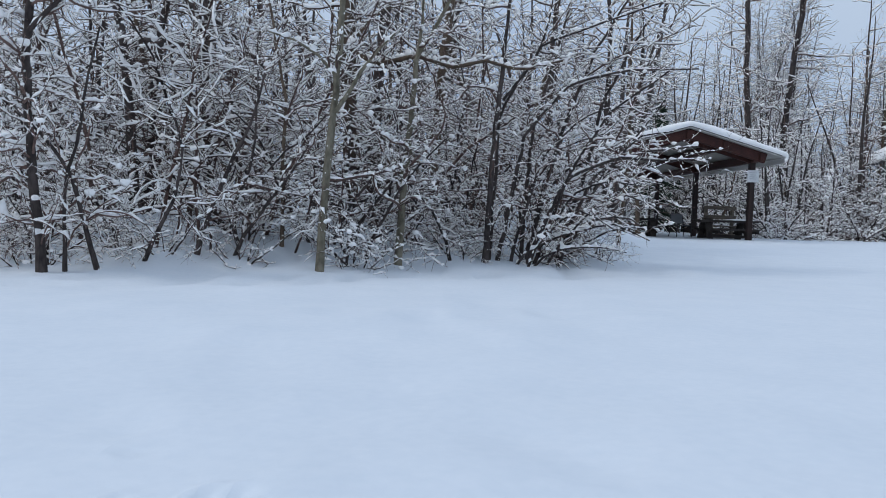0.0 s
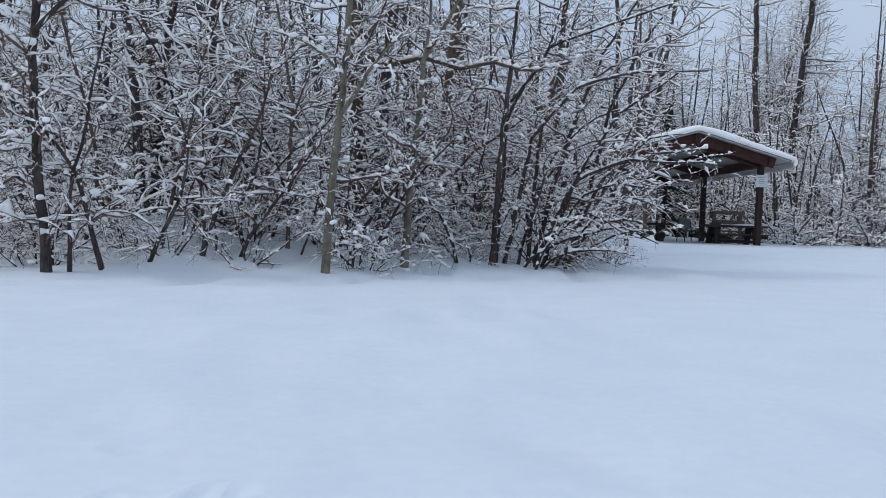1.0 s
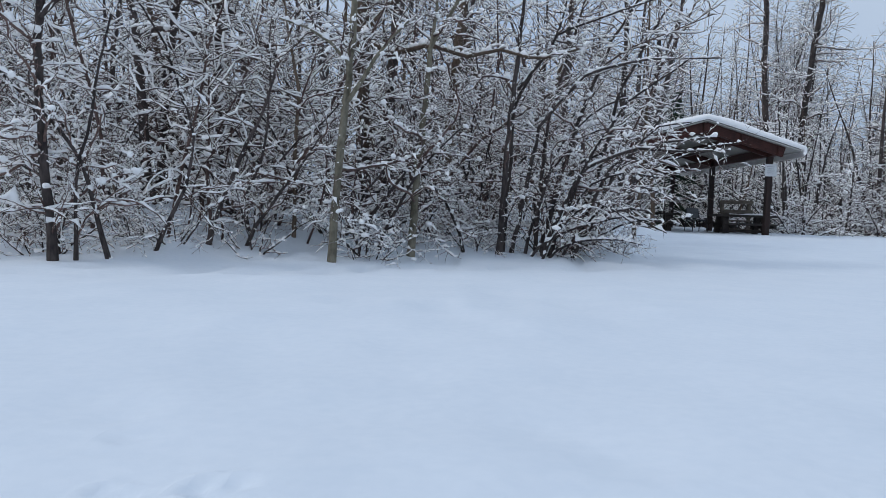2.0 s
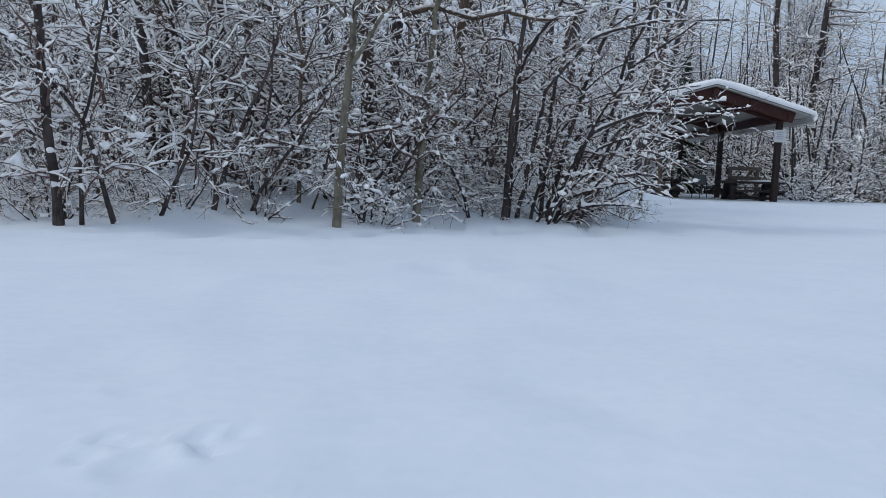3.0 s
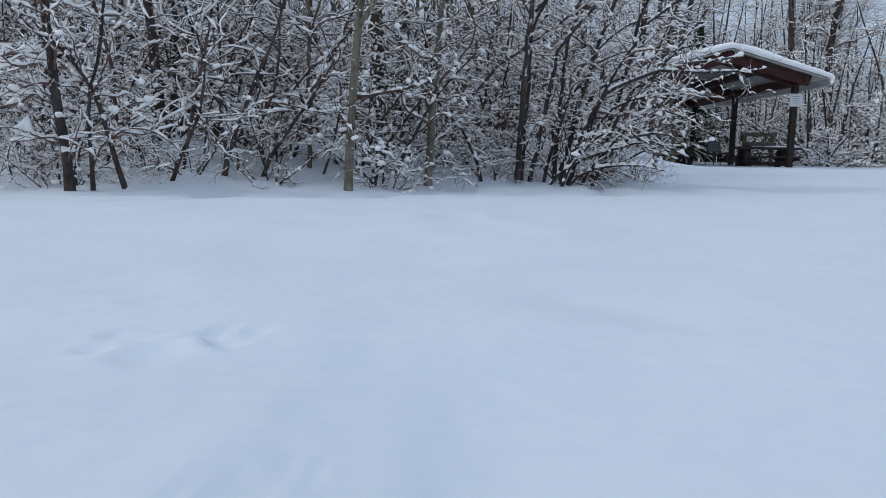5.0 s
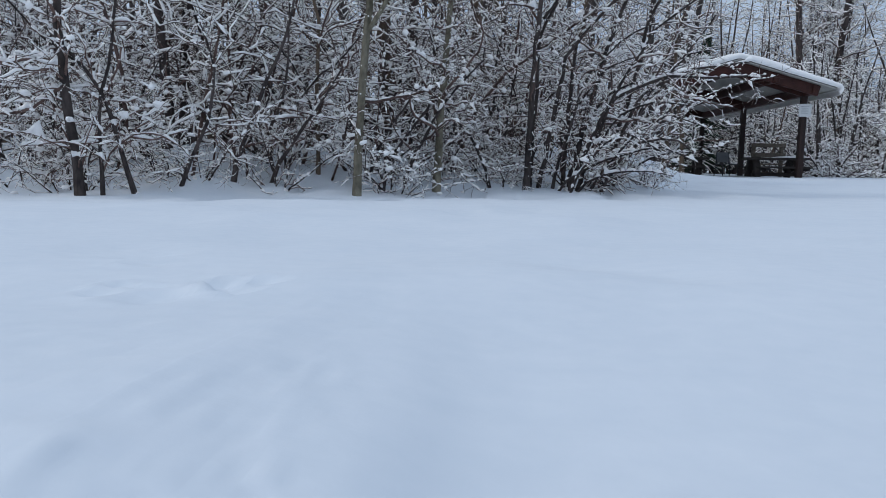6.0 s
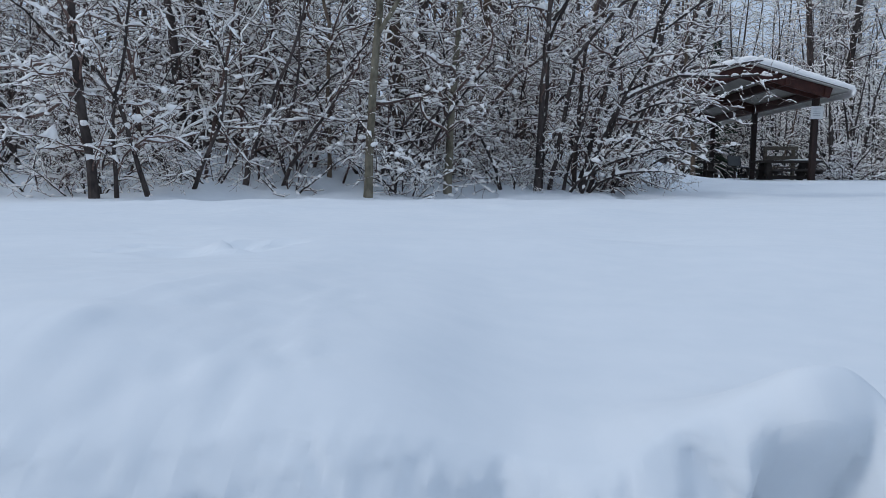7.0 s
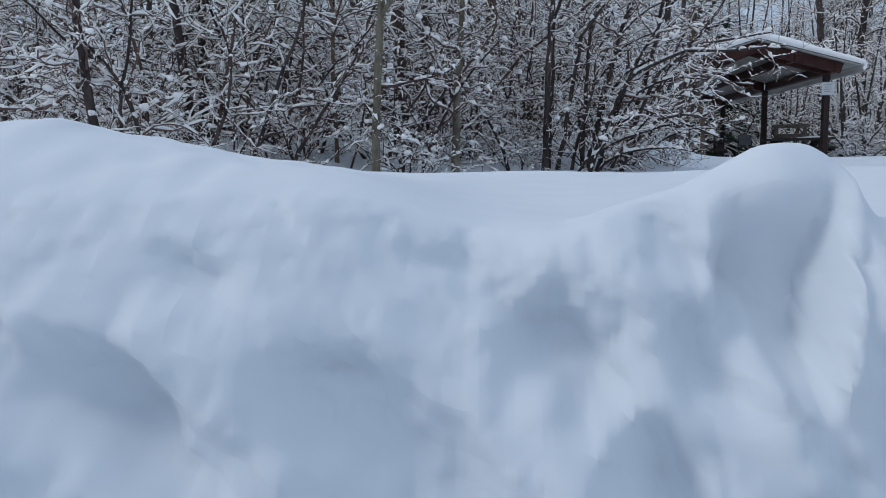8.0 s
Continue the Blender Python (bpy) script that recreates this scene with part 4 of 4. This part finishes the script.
def build_chair(x, y, rz):
    e = empty("chair", (x, y, -0.04), rz)
    for sx in (-0.24, 0.24):
        for y0, y1, top in ((-0.26, -0.2, 0.42), (0.28, 0.2, 0.42)):
            t = Tubes()
            rod(t, (sx * 1.15, y0, -0.04), (sx, y1, top), 0.014)
            link_part("leg", t.mesh("leg"), STEEL, e)
        t = Tubes()
        rod(t, (sx * 0.95, 0.2, 0.40), (sx * 0.9, 0.3, 0.80), 0.013)
        link_part("back_tube", t.mesh("back_tube"), STEEL, e)
        t = Tubes()
        rod(t, (sx, -0.2, 0.41), (sx, 0.2, 0.41), 0.013)
        link_part("seat_rail", t.mesh("seat_rail"), STEEL, e)
    part("seat", box_bm((0.46, 0.44, 0.03), (0, 0, 0.435), 0.012), SEAT_GREY, e)
    part("backrest", box_bm((0.44, 0.03, 0.34), (0, 0.275, 0.65), 0.012, Euler((-0.2, 0, 0)).to_matrix()), SEAT_GREY, e)
    return tagged(e, "grey stacking chair with dark steel legs on snowy floor", "chair")


build_chair(7.92, 23.4, 12)


# ---------------------------------------------------------------- a second small shelter at the far side
def build_kiosk():
    e = empty("information_kiosk", (19.6, 30.0, 0.0))
    for sx in (-0.9, 0.9):
        part("post", box_bm((0.2, 0.2, 3.3), (sx, 0, 1.55), 0.02), GREY_POST, e)
    for sx in (-1, 1):
        turn = Euler((0, sx * 0.5, 0)).to_matrix()
        roof = part("roof_slope", box_bm((1.9, 1.6, 0.09), (sx * 0.83, 0, 3.62), 0.01, turn), SHINGLE, e)
        part("roof_snow", box_bm((1.95, 1.66, 0.14), (sx * 0.83 + sx * 0.06, 0, 3.74), 0.05, turn), SNOW_BRIGHTENED, roof)
    part("board", box_bm((1.5, 0.06, 1.1), (0, 0, 1.6), 0.01), GREY_POST, e)
    return tagged(e, "small grey roofed kiosk on posts among the trees", "kiosk")


build_kiosk()

# two tall trunks behind the shelter
planted_tree(41, [(0.17, 0.11, (14.7, 34, -0.05), (14.54, 34, 4.79), (14.29, 34, 8.02), (14.21, 34, 11.2), (14.3, 34, 13))], BARK_DARK,
             "tall bare poplar standing behind the shelter", 0.85, dict(TALL, density=(5.5, 4.2, 1.6), bare=(0.25, 0.1, 0.1), reach=((0.8, 2.6), (0.35, 1.0), (0.2, 0.5)), step=(0.5, 0.3, 0.2, 0.15)), depth_bend=0.2, thick=2.0)
planted_tree(42, [(0.16, 0.11, (15.1, 32, -0.05), (15.29, 32, 4.84), (15.57, 32, 7.64), (15.87, 32, 10.16), (16.0, 32, 12.5))], BARK_DARK,
             "tall leaning poplar with snow on its side branches", 0.85, dict(TALL, density=(5.5, 4.2, 1.6), bare=(0.25, 0.1, 0.1), reach=((0.8, 2.6), (0.35, 1.0), (0.2, 0.5)), step=(0.5, 0.3, 0.2, 0.15)), depth_bend=0.2, thick=2.0)
